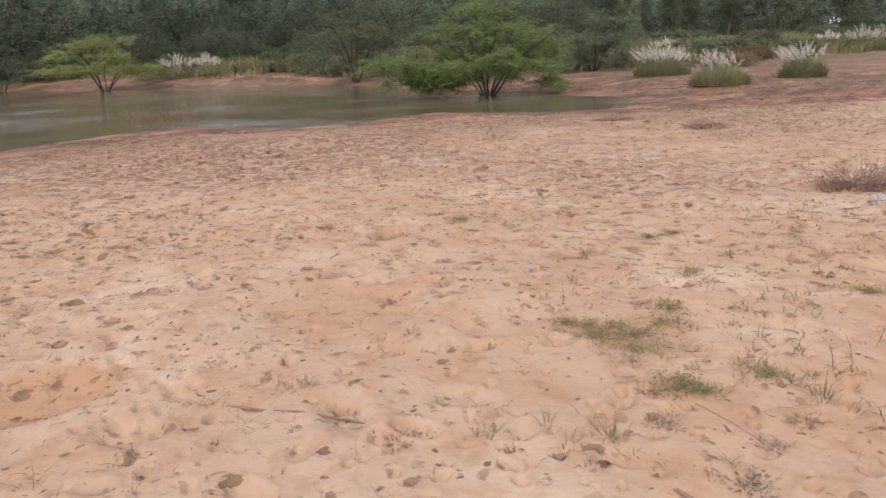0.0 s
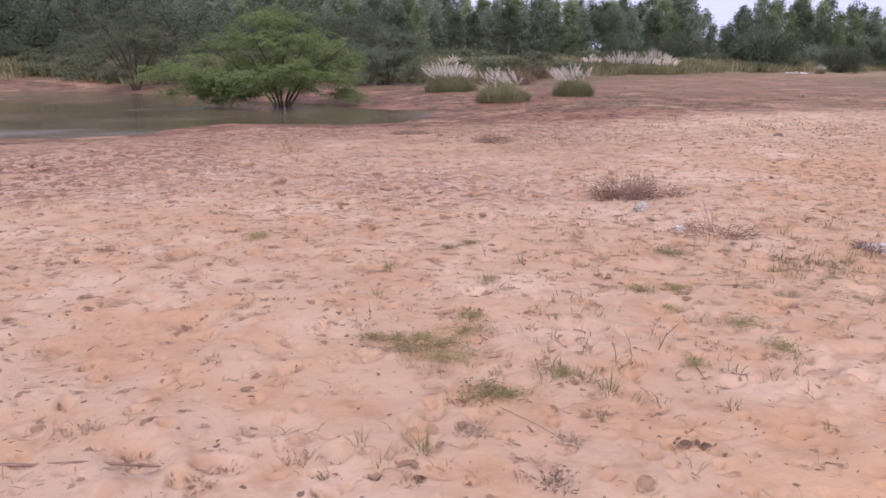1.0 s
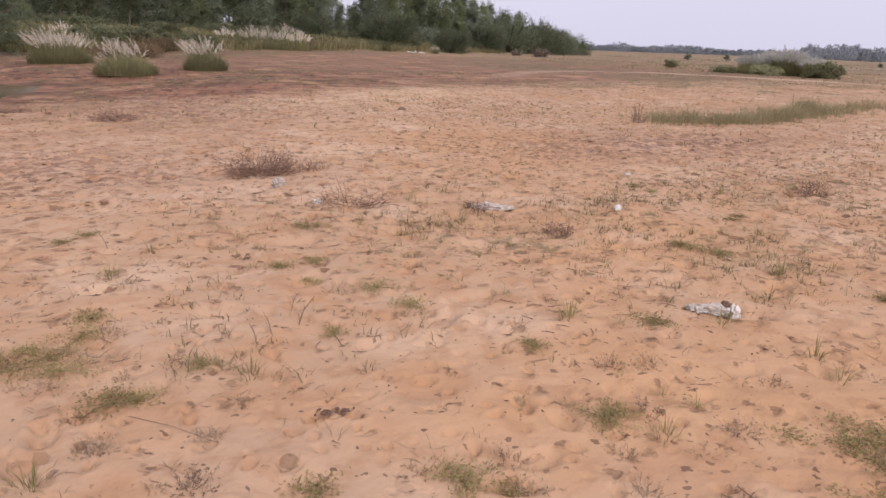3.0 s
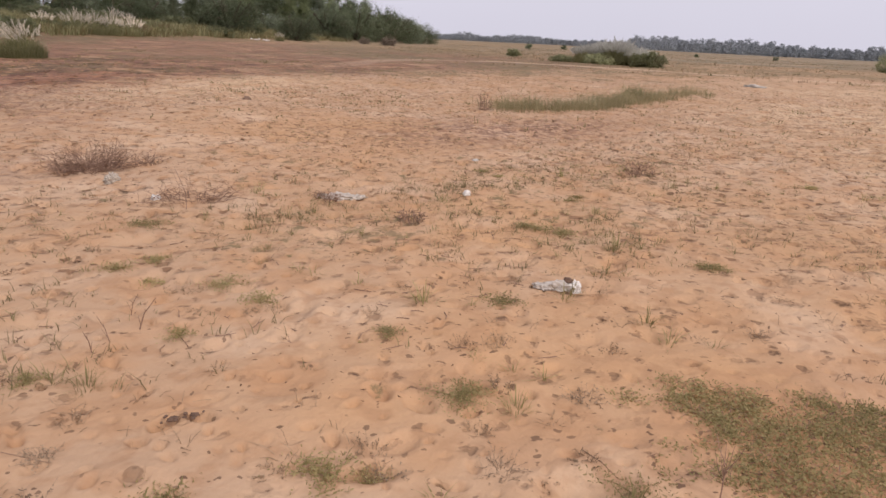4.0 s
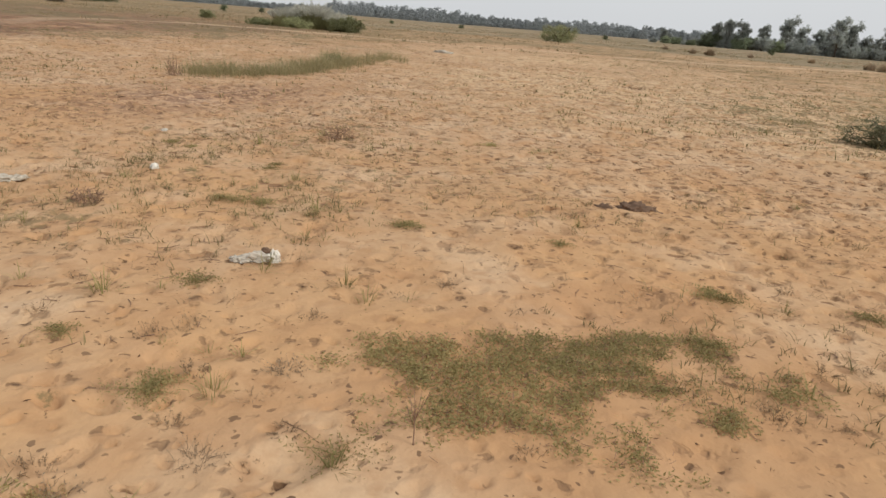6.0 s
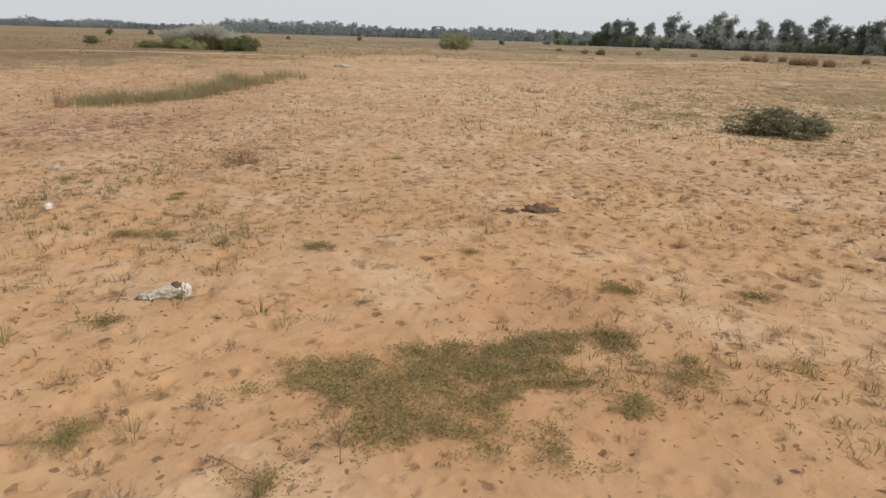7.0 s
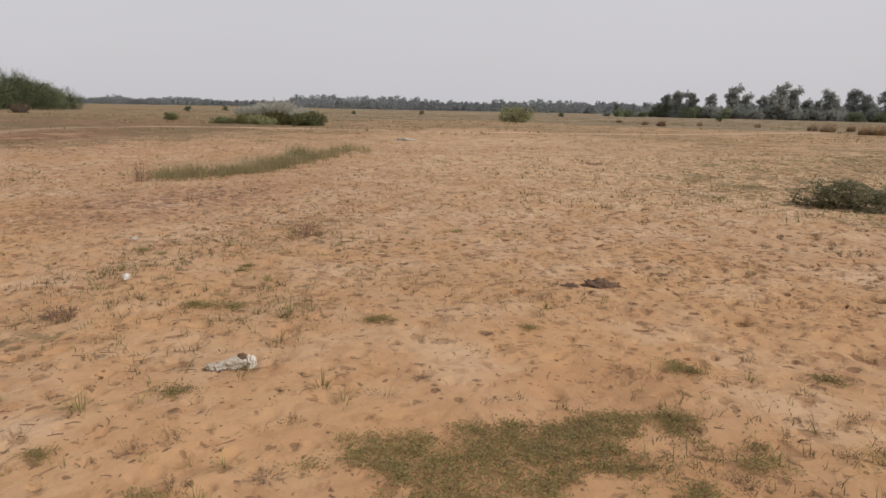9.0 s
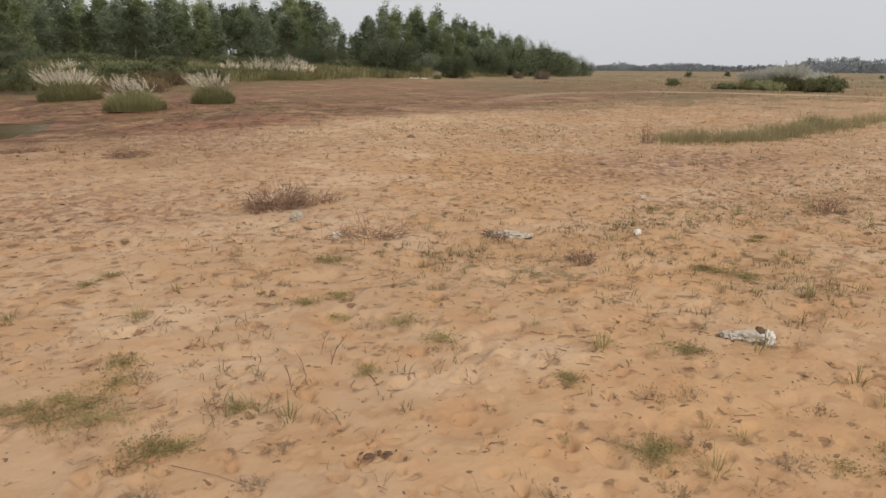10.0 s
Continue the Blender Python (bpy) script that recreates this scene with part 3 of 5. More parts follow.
def fronds(rng, ends, count, reach, length, width, droop=0.25):
    """Small leaves in pairs along arching twigs, which gives a feathery crown."""
    g = Geo()
    for p, way in ends:
        out = Vector((way.x + rng.gauss(0, 0.3), way.y + rng.gauss(0, 0.3), way.z * 0.35 + rng.uniform(0.0, 0.3))).normalized()
        side = out.cross(Vector((0, 0, 1)))
        side = side.normalized() if side.length > 1e-3 else Vector((1, 0, 0))
        for twig in range(3):
            run = (out + side * (twig - 1) * rng.uniform(0.3, 0.8) + scatter(rng, 0.12)).normalized() * reach * rng.uniform(0.7, 1.3)
            for _ in range(count // 3):
                s = rng.uniform(-0.25, 1.0)
                c = p + run * s + Vector((0, 0, -droop * reach * max(0, s) ** 2)) + scatter(rng, 0.075 * reach)
                along = side * rng.choice((-1, 1)) + run.normalized() * rng.uniform(0.2, 0.9) + scatter(rng, 0.25)
                g.leaf(c, along, along.orthogonal() + scatter(rng, 0.5), length * rng.uniform(0.6, 1.3), width * rng.uniform(0.7, 1.2))
    return g


def thorn_tree(seed, tall, wide, deep, leaf, label, tips=230, count=44, low=0.18, stem_count=6, lumps=7, shift=0.0):
    """A spreading many-stemmed thorn tree with an uneven umbrella of feathery sprays."""
    rng = random.Random(seed)
    stems = []
    for k in range(stem_count):
        a = 2 * math.pi * (k + rng.uniform(-0.3, 0.3)) / stem_count
        lean = rng.uniform(0.4, 0.95)
        pts, p = [], Vector((math.cos(a) * 0.12, math.sin(a) * 0.12, -0.15))
        for s in range(7):
            pts.append(p.copy())
            f = s / 6
            p = p + Vector((math.cos(a) * wide * 0.055 * lean * (1 + f), math.sin(a) * deep * 0.055 * lean * (1 + f), tall * 0.145 * (1 - 0.45 * f))) + scatter(rng, 0.05 * tall / 4)
        stems.append((pts, tall * rng.uniform(0.009, 0.016), tall * 0.004))
    # flat tiers, high in the middle and low at the rim, each a plate of twigs
    tiers = []
    for k in range(lumps * 2):
        a = 2.4 * k + rng.uniform(-0.5, 0.5)
        q = math.sqrt((k + 0.5) / (lumps * 2)) * rng.uniform(0.8, 1.05)
        roof = 0.95 - 0.5 * q * q
        rise = max(low + 0.06 + 0.05 * rng.random(), roof * (1.0 - 0.8 * rng.random() ** 0.95))
        tiers.append((math.cos(a) * wide * 0.42 * q, math.sin(a) * deep * 0.42 * q, tall * rise, rng.uniform(0.16, 0.34)))
    targets = []
    while len(targets) < tips:
        cx, cy, cz, s = rng.choice(tiers)
        a, q = rng.uniform(0, 6.28), math.sqrt(rng.random())
        p = Vector((cx + shift + math.cos(a) * q * wide * 0.5 * s, cy + math.sin(a) * q * deep * 0.5 * s, cz + tall * (0.03 * rng.gauss(0, 1) - 0.05 * q * q)))
        if tall * low < p.z < tall * 1.0:
            targets.append(p)
    wood, ends = grow(rng, stems, targets, tall * 0.02, 0.008 * tall / 4)
    ob = thing("thorn_tree", label, "tree", "thorn trees by the pond")
    part("trunk", wood, BARK, ob, smooth_shade=True)
    part("crown", fronds(rng, ends, count, tall * 0.14, tall * 0.024, tall * 0.009), leaf, ob)
    return ob


def slender_tree(seed, tall, wide, leaf, name, label, group, tips=120, count=16, size=0.3, foot=0.1, bark=BARK_PALE, top=0.9, lump_count=14):
    """A tall narrow tree whose crown reaches nearly to the ground."""
    rng = random.Random(seed)
    pts = [(rng.gauss(0, 0.02) * tall * f, rng.gauss(0, 0.02) * tall * f, tall * 0.97 * f - 0.2 * (f == 0)) for f in (0, 0.15, 0.3, 0.45, 0.6, 0.75, 0.9, 1.0)]
    stems = [(pts, tall * 0.013, tall * 0.003)]
    lumps = [(rng.uniform(foot, top), rng.uniform(0, 6.28), rng.uniform(0.12, 0.5)) for _ in range(lump_count)]
    targets = []
    for _ in range(tips):
        f, a, q = rng.choice(lumps)
        f = min(0.99, max(foot, f + rng.gauss(0, 0.055)))
        g = min(1, (f - foot) / (1.02 - foot))
        girth = wide * 0.5 * (0.35 * (1 - g) + 0.06 + 0.9 * math.sin(math.pi * g ** 0.7))
        b = a + rng.gauss(0, 0.9)
        q = girth * min(1, abs(rng.gauss(q, 0.3)) + 0.15)
        targets.append(Vector((math.cos(b) * q, math.sin(b) * q, f * tall)))
    wood, ends = grow(rng, stems, targets, tall * 0.012, 0.02, True)
    ob = thing(name, label, "tree", group)
    part("trunk", wood, bark, ob, smooth_shade=True)
    part("crown", sprays(rng, ends, count, tall * 0.055, size, size * 0.42, 0.5, 0.35), leaf, ob)
    return ob


def broad_tree(seed, tall, wide, leaf, name, label, group):
    """A forked tree with thin bare limbs that carry separate leafy heads high up."""
    rng = random.Random(seed)
    stems, heads = [([(0, 0, -0.2), (0.01 * tall, 0, tall * 0.2), (0, 0.01 * tall, tall * 0.42)], tall * 0.018, tall * 0.012)], []
    for k in range(13):
        a = 2.4 * k + rng.uniform(-0.4, 0.4)
        f = 0.32 + 0.58 * (k + rng.random()) / 13
        q = wide * 0.5 * rng.uniform(0.15, 0.8) * (1.15 - 0.75 * f)
        top = Vector((math.cos(a) * q, math.sin(a) * q, tall * f))
        stems.append(([(0, 0.005 * tall, tall * rng.uniform(0.2, 0.42)), tuple(top * 0.55 + Vector((0, 0, tall * 0.12))), tuple(top)], tall * 0.009, tall * 0.003))
        heads.append((top, rng.uniform(0.08, 0.15) * tall))
    targets = []
    for _ in range(260):
        c, r = rng.choice(heads)
        v = scatter(rng).normalized() * r * rng.uniform(0.3, 1.0)
        targets.append(Vector((c.x + v.x, c.y + v.y, min(tall * 0.99, c.z + v.z * 0.75))))
    wood, ends = grow(rng, stems, targets, tall * 0.012, 0.02, True)
    ob = thing(name, label, "tree", group)
    part("trunk", wood, BARK, ob, smooth_shade=True)
    part("crown", sprays(rng, ends, 14, tall * 0.04, 0.6, 0.32, 0.6, 0.2), leaf, ob)
    return ob


def candidates(seed, low, high, distances):
    """Places spread over a sector: arrays of x, y, bearing, distance and a throw of the dice."""
    rs = np.random.RandomState(seed)
    n = len(distances)
    az = rs.uniform(low, high, n)
    x, y = CENTRE[0] + distances * np.sin(np.radians(az)), CENTRE[1] + distances * np.cos(np.radians(az))
    return x, y, az, distances, rs.random_sample(n)


def bearing_xy(az, d):
    a = radians(az)
    return CENTRE[0] + d * math.sin(a), CENTRE[1] + d * math.cos(a)


def build_thorn_trees():
    put(thorn_tree(11, 4.4, 9.6, 7.2, LEAF_BRIGHT, "spreading bright green thorn tree with several stems at the water's edge", 1050, 78, 0.05, 8, 26, -0.3), 5.3, 31.4, 0)
    put(thorn_tree(12, 5.8, 9.0, 6.5, LEAF_DULL, "dull olive thorn tree with bare lower stems on the red bank", 300, 54, 0.14, 7, 12), -0.6, 50.6, 40)
    put(thorn_tree(13, 4.6, 11.6, 7.5, LEAF_LIME, "low wide yellow-green thorn tree over the pond", 620, 78, 0.3, 6, 16), -19.3, 56.0, 70)
    put(thorn_tree(15, 4.2, 7.0, 5.5, LEAF_DARK, "dark green thorn tree on the far bank of the pond", 200, 52, 0.05, 5, 7), -29.5, 62.5, 0)
    put(thorn_tree(17, 4.6, 6.8, 5.6, LEAF_DARK, "rounded dark green thorn tree behind the bright one", 420, 70, 0.04, 6, 18), 14.7, 45.2, 10)
    put(thorn_tree(16, 3.4, 5.0, 4.0, LEAF_DULL, "small olive thorn tree at the back of the pond", 150, 48, 0.05, 5, 6), 6.2, 47.5, 120)


build_thorn_trees()


def build_grove():
    rng = random.Random(5)
    words = "slender dark green plantation tree, leafy nearly to the ground"
    kinds = [slender_tree(40 + k, 10.0, w, leaf, "grove_tree", words, "grove behind the bank", 190, 26, 0.42, 0.04, lump_count=44)
             for k, (w, leaf) in enumerate(((3.4, LEAF_SPIRE), (4.8, LEAF_DARK), (3.0, LEAF_GROVE), (4.2, LEAF_GROVE)))]
    skyline = ((-48, 12.0), (0, 12.0), (16, 11.0), (22, 9.6), (31, 9.9), (37, 9.0), (39.5, 9.7), (41.2, 8.6), (42.6, 6.4), (43.6, 5.6), (44.6, 8.2), (47.9, 8.8), (52.0, 8.1), (54.5, 6.8), (56.5, 5.6), (58, 4.4))
    az_s, h_s = [a for a, _ in skyline], [h for _, h in skyline]
    used = set()
    for row, (back, step, low) in enumerate(((0, 1.35, 0.8), (8, 1.3, 0.92), (18, 1.25, 1.05))):
        az = -47.0 + row * 0.4
        while az < 57.6:
            d = float(np.interp(az, (-47, 5, 20, 40, 46, 52, 58), (92, 84, 92, 122, 134, 152, 182))) + back + rng.uniform(-3, 3)
            x, y = bearing_xy(az, d)
            tall = ((float(np.interp(az, az_s, h_s)) - 1.6) * d / 100 + 1.6 - 1.2) * low * rng.uniform(0.95, 1.2)
            k = rng.randrange(4)
            size = max(3.0, tall) / 10.0
            if k in used:
                again(kinds[k], x, y, rng.uniform(0, 360), size, 0.1)
            else:
                used.add(k)
                put(kinds[k], x, y, rng.uniform(0, 360), size, 0.1)
            az += step * rng.uniform(0.7, 1.3)


build_grove()


def shrub(seed, tall, wide, deep, leaf, name, label, group, tips=120, count=40, size=0.1, spiky=False):
    """A rounded bush, leafy to the ground."""
    rng = random.Random(seed)
    stems = []
    for k in range(7):
        a = rng.uniform(0, 6.28)
        pts = [(math.cos(a) * wide * 0.5 * f * 0.6, math.sin(a) * deep * 0.5 * f * 0.6, tall * 0.7 * f ** 0.8 - 0.06 * (f == 0)) for f in (0, 0.3, 0.65, 1.0)]
        stems.append((pts, tall * 0.02, tall * 0.008))
    lumps = [(2.4 * k + rng.uniform(-0.4, 0.4), 0.68 * math.sqrt((k + 0.5) / 9), rng.uniform(0.35, 0.6)) for k in range(9)]
    targets = []
    for _ in range(tips):
        a, q, s = rng.choice(lumps)
        v = scatter(rng).normalized() * rng.uniform(0.4, 1) ** 0.5
        roof = 1 - 0.45 * q * q
        targets.append(Vector((math.cos(a) * q * wide * 0.5 + v.x * wide * 0.5 * s * 0.7, math.sin(a) * q * deep * 0.5 + v.y * deep * 0.5 * s * 0.7,
                               max(0.04 * tall, tall * min(0.95, 0.42 + 0.55 * v.z * s * 1.7) * roof))))
    wood, ends = grow(rng, stems, targets, tall * 0.02, 0.006 * max(1, tall), tall > 1.2)
    ob = thing(name, label, "bush", group)
    part("branchwork", wood, BARK, ob)
    if spiky:
        part("foliage", fronds(rng, ends, count, max(tall, wide * 0.5) * 0.17, size, size * 0.45, 0.1), leaf, ob)
        return ob
    part("foliage", sprays(rng, ends, count, max(tall, wide * 0.5) * 0.11, size, size * 0.45, 0.5, 0.0), leaf, ob)
    return ob


def build_bank_bushes():
    rng = random.Random(8)
    words = "rounded dark green thorn bush at the foot of the grove"
    kinds = [shrub(60, 8.4, 16.0, 13.5, LEAF_DARK, "bank_bush", words, "bushes before the grove", 330, 48, 0.34),
             shrub(61, 7.0, 12.5, 11.0, LEAF_GROVE, "bank_bush", words, "bushes before the grove", 300, 46, 0.34),
             shrub(63, 7.6, 16.0, 13.0, LEAF_DARK, "bank_bush", "dense dark thorn bush on the bank behind the pond", "bushes before the grove", 330, 48, 0.3)]
    spots = [(46.6, 108, 1.45), (49.5, 135, 1.1), (51.5, 118, 1.1), (54.0, 150, 1.6), (56.0, 158, 1.9), (57.6, 165, 2.0), (58.9, 172, 1.9), (60.2, 182, 1.75), (61.2, 190, 1.3),
             (59.6, 200, 1.8), (55.0, 168, 2.1), (52.8, 160, 1.8), (14.5, 80, 1.7), (9.5, 84, 2.0), (3.5, 82, 1.9), (-1.0, 85, 2.1), (-6.5, 82, 2.0), (-13.0, 85, 2.1), (-19.5, 86, 2.2), (-25.5, 85, 2.2), (-32.0, 86, 2.3), (17.5, 88, 1.5), (38.0, 112, 0.8), (40.6, 108, 1.1), (33.0, 100, 0.6), (25.5, 84, 0.55), (21.0, 75, 0.6), (12.0, 72, 0.9), (6.0, 74, 1.0), (-3.0, 72, 0.9), (-10.0, 74, 1.1),
             (-16.0, 76, 1.1), (-22.0, 78, 1.0), (-29.0, 76, 1.3), (-36.0, 80, 1.2)]
    for n, (az, d, size) in enumerate(spots):
        x, y = bearing_xy(az, d)
        if n < 2 or n == 12:
            put(kinds[min(n, 2)], x, y, rng.uniform(0, 360), size * 0.5, 0.1)
        else:
            again(kinds[2 if az < 16 else rng.randrange(2)], x, y, rng.uniform(0, 360), size * 0.5, 0.1)
    low = shrub(62, 1.5, 3.6, 3.0, LEAF_DULL, "bank_scrub", "low olive scrub among the bank grass", "scrub on the bank", 90, 30, 0.2)
    count = 0
    while count < 150:
        az, d = rng.uniform(-34, 61), rng.uniform(50, 165)
        x, y = bearing_xy(az, d)
        if not 3 < float(past_bank(np.array([x]), np.array([y]))[0]) < 18:
            continue
        size = rng.uniform(0.55, 1.5)
        put(low, x, y, 0, size, 0.05) if count == 0 else again(low, x, y, rng.uniform(0, 360), size, 0.05)
        count += 1


build_bank_bushes()


def build_far_trees():
    rng = random.Random(9)
    words = "hazy grey-green tree of the distant belt beyond the dry field"
    group = "distant tree belt"
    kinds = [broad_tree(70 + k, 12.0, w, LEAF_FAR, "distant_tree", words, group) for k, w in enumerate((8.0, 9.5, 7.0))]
    tops = ((106.4, 9.5), (107.2, 10.9), (108.2, 10.9), (109.6, 10.0), (111.1, 13.9), (112.0, 10.5), (113.2, 9.8), (114.3, 13.9), (115.1, 13.2), (116.0, 8.5), (117.4, 11.9), (118.9, 12.4), (119.7, 10.1),
            (121.0, 13.0), (121.9, 11.0), (122.7, 10.3), (123.6, 11.5), (124.5, 13.2), (125.4, 12.6), (126.2, 12.0), (127.2, 13.9), (128.5, 12.7), (130.0, 12.0), (132.0, 13.0), (134.0, 12.0), (102.7, 5.8))
    for n, (az, tall) in enumerate(tops):
        x, y = bearing_xy(az, 300 + rng.uniform(-6, 6))
        if n < 3:
            put(kinds[n], x, y, rng.uniform(0, 360), tall / 12, 0.1)
        else:
            again(kinds[rng.randrange(3)], x, y, rng.uniform(0, 360), tall / 12, 0.1)
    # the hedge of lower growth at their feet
    low = [shrub(74 + k, 4.0, 7.0, 5.0, leaf, "distant_bush", "hazy green undergrowth at the foot of the distant belt", group, 110, 26, 0.5) for k, leaf in enumerate((LEAF_FAR, LEAF_GROVE))]
    az, n = 102.0, 0
    while az < 137:
        x, y = bearing_xy(az, 296 + rng.uniform(-6, 10))
        size = rng.uniform(0.9, 1.6) * (1 if az > 105.5 else 0.6)
        put(low[n], x, y, rng.uniform(0, 360), size, 0.1) if n < 2 else again(low[rng.randrange(2)], x, y, rng.uniform(0, 360), size, 0.1)
        n += 1
        if rng.random() < 0.45:
            x, y = bearing_xy(az + 0.2, 316 + rng.uniform(-6, 10))
            again(kinds[rng.randrange(3)], x, y, rng.uniform(0, 360), rng.uniform(6.0, 9.5) / 12 * (1 if az > 105.5 else 0.5), 0.1)
        az += rng.uniform(0.5, 0.9)
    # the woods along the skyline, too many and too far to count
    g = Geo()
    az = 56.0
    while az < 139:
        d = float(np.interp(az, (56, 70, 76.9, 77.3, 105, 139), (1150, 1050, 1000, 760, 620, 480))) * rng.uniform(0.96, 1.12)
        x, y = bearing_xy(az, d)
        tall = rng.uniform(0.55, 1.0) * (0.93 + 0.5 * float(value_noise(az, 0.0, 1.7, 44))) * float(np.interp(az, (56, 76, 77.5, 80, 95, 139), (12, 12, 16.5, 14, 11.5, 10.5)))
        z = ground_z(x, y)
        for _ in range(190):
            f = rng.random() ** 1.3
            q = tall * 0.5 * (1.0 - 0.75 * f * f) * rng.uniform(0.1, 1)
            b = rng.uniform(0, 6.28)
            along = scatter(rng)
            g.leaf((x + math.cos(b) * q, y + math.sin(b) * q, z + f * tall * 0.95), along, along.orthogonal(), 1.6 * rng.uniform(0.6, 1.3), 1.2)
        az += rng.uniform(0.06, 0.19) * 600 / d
    tagged(new("far_woods", g.mesh("far_woods", LEAF_SKYLINE)), "low woods along the far skyline, greyed by haze", "woods", kind="stuff")


build_far_trees()

# ---- reeds and grasses ----


def feather(g, rng, head, way, size, tall, thick=0.007):
    """One silky plume from head along way."""
    for s in range(26):
        f = s / 25
        c = head + way * size * f + Vector((0, 0, -0.05 * size * f * f))
        along = way + scatter(rng, 0.33)
        g.leaf(c, along, along.orthogonal() + scatter(rng, 0.6), size * 0.36 * (1.15 - 0.7 * abs(f - 0.35)), thick * tall)


def plume_reed(seed, wide, deep, tall, label, blades=700, plumes=90, lean=(0.25, 0.0), spread=1.0, single=False, silk=PLUME):
    """A clump of tall plumed grass: a skirt of blades and a bent fan of white plumes."""
    rng = random.Random(seed)
    green, stalks, white = Geo(), Geo(), Geo()
    for _ in range(blades):
        a, q = rng.uniform(0, 6.28), math.sqrt(rng.random())
        foot = (math.cos(a) * q * wide * 0.40, math.sin(a) * q * deep * 0.40, -0.02)
        h = tall * 0.95 * (0.3 + 0.7 * rng.random()) * (1 - 0.66 * q * q)
        out = Vector((math.cos(a) * q * 0.45 + rng.gauss(0, 0.24), math.sin(a) * q * 0.45 + rng.gauss(0, 0.24), 0)) * h
        green.blade(foot, Vector((0, 0, h)) + out * 0.3, out * 0.9 + Vector((0, 0, -0.22 * h)), 0.013 * tall * rng.uniform(0.6, 1.2))
    ob = thing("plume_reed", label, "reed", "plumed reeds on the sand")
    heads = []
    for shape in range(5 if single else 0):
        g = Geo()
        feather(g, rng, Vector((0, 0, 0)), Vector((0, 0, 1)), 0.24 * tall, tall, 0.008)
        heads.append(g.mesh("plume", PLUME))
    for _ in range(plumes):
        a, q = rng.uniform(0, 6.28), math.sqrt(rng.random())
        foot = Vector((math.cos(a) * q * wide * 0.3, math.sin(a) * q * deep * 0.3, 0))
        h = tall * rng.uniform(0.8, 1.06) * (1 - 0.22 * q)
        out = Vector((math.cos(a) * q * 0.22 * spread + lean[0] * rng.uniform(0.1, 1.3) + rng.gauss(0, 0.14), math.sin(a) * q * 0.22 * spread + lean[1] + rng.gauss(0, 0.14), 0)) * h
        head = foot + Vector((0, 0, h * rng.uniform(0.5, 0.74))) + out * 0.6
        stalks.tube([foot, foot.lerp(head, 0.55) - out * 0.06, head], 0.004, 0.003, 3)
        way = (out * 0.9 + Vector((0, 0, h * 0.30))).normalized()
        size = rng.uniform(0.6, 1.3)
        if single:
            piece = new("plume", rng.choice(heads))
            piece.parent = ob
            piece.matrix_basis = Matrix.LocRotScale(head, way.to_track_quat("Z", "Y"), (size, size, size))
        else:
            feather(white, rng, head, way, 0.22 * tall * size, tall, 0.012)
    part("leaf_skirt", green, BLADE_REED, ob, kind="stuff")
    part("stem", stalks, BLADE_REED, ob, kind="stuff")
    if not single:
        part("plume_fan", white, silk, ob, "silky white seed plumes", kind="stuff")
    return ob


def build_reeds():
    put(plume_reed(81, 3.6, 2.6, 1.8, "green reed clump with a wide fan of white plumes", 3600, 190, (-0.12, 0), 1.1, True), 15.2, 35.6)
    put(plume_reed(82, 2.9, 2.3, 1.65, "low green reed clump with a few white plumes leaning over it", 2600, 60, (0.22, 0.1), 0.4, True), 14.2, 27.6, 150)
    put(plume_reed(83, 2.5, 2.1, 1.7, "upright green reed clump with plumes blown to one side", 2600, 85, (-0.35, 0.1), 0.5, True), 18.8, 29.2)
    rng = random.Random(84)
    bank = plume_reed(85, 3.4, 2.4, 2.4, "reed clump with white plumes on the bank before the grove", 800, 90, (0.05, 0), 0.8)
    put(bank, 45.2, 61.6, 0)
    for x, y, s in ((47.6, 62.2, 1.0), (50.0, 62.6, 0.95), (52.2, 62.8, 0.9), (43.4, 63.8, 0.7), (-15.5, 62.5, 0.9), (-13.2, 63.0, 0.8), (-18.4, 64.0, 0.6), (24.2, 56.0, 0.6), (61.0, 76.0, 0.9), (64.0, 77.0, 0.7),
                    (82.5, 68.5, 0.55), (97.0, 77.0, 0.6)):
        again(bank, x, y, rng.uniform(-30, 30), s)


build_reeds()


def grass_field(name, label, material, points, tall, spread, blades, seed, width=0.03, category="grass"):
    """Standing grass, tuft by tuft, as one thing that nobody could count."""
    rng = random.Random(seed)
    g = Geo()
    xs, ys = np.array([p[0] for p in points]), np.array([p[1] for p in points])
    zs = height(xs, ys) + fine_height(xs, ys)
    for x, y, z in zip(xs, ys, zs):
        h0 = rng.uniform(*tall)
        for _ in range(blades):
            a = rng.uniform(0, 6.28)
            q = rng.random() * spread
            h = h0 * rng.uniform(0.5, 1.1)
            out = Vector((math.cos(a), math.sin(a), 0)) * h * rng.uniform(0.1, 0.8)
            g.blade((x + math.cos(a) * q, y + math.sin(a) * q, z - 0.02), Vector((0, 0, h)) + out * 0.4, out, width * rng.uniform(0.6, 1.4))
    return tagged(new(name, g.mesh(name, material)), label, category, kind="stuff")


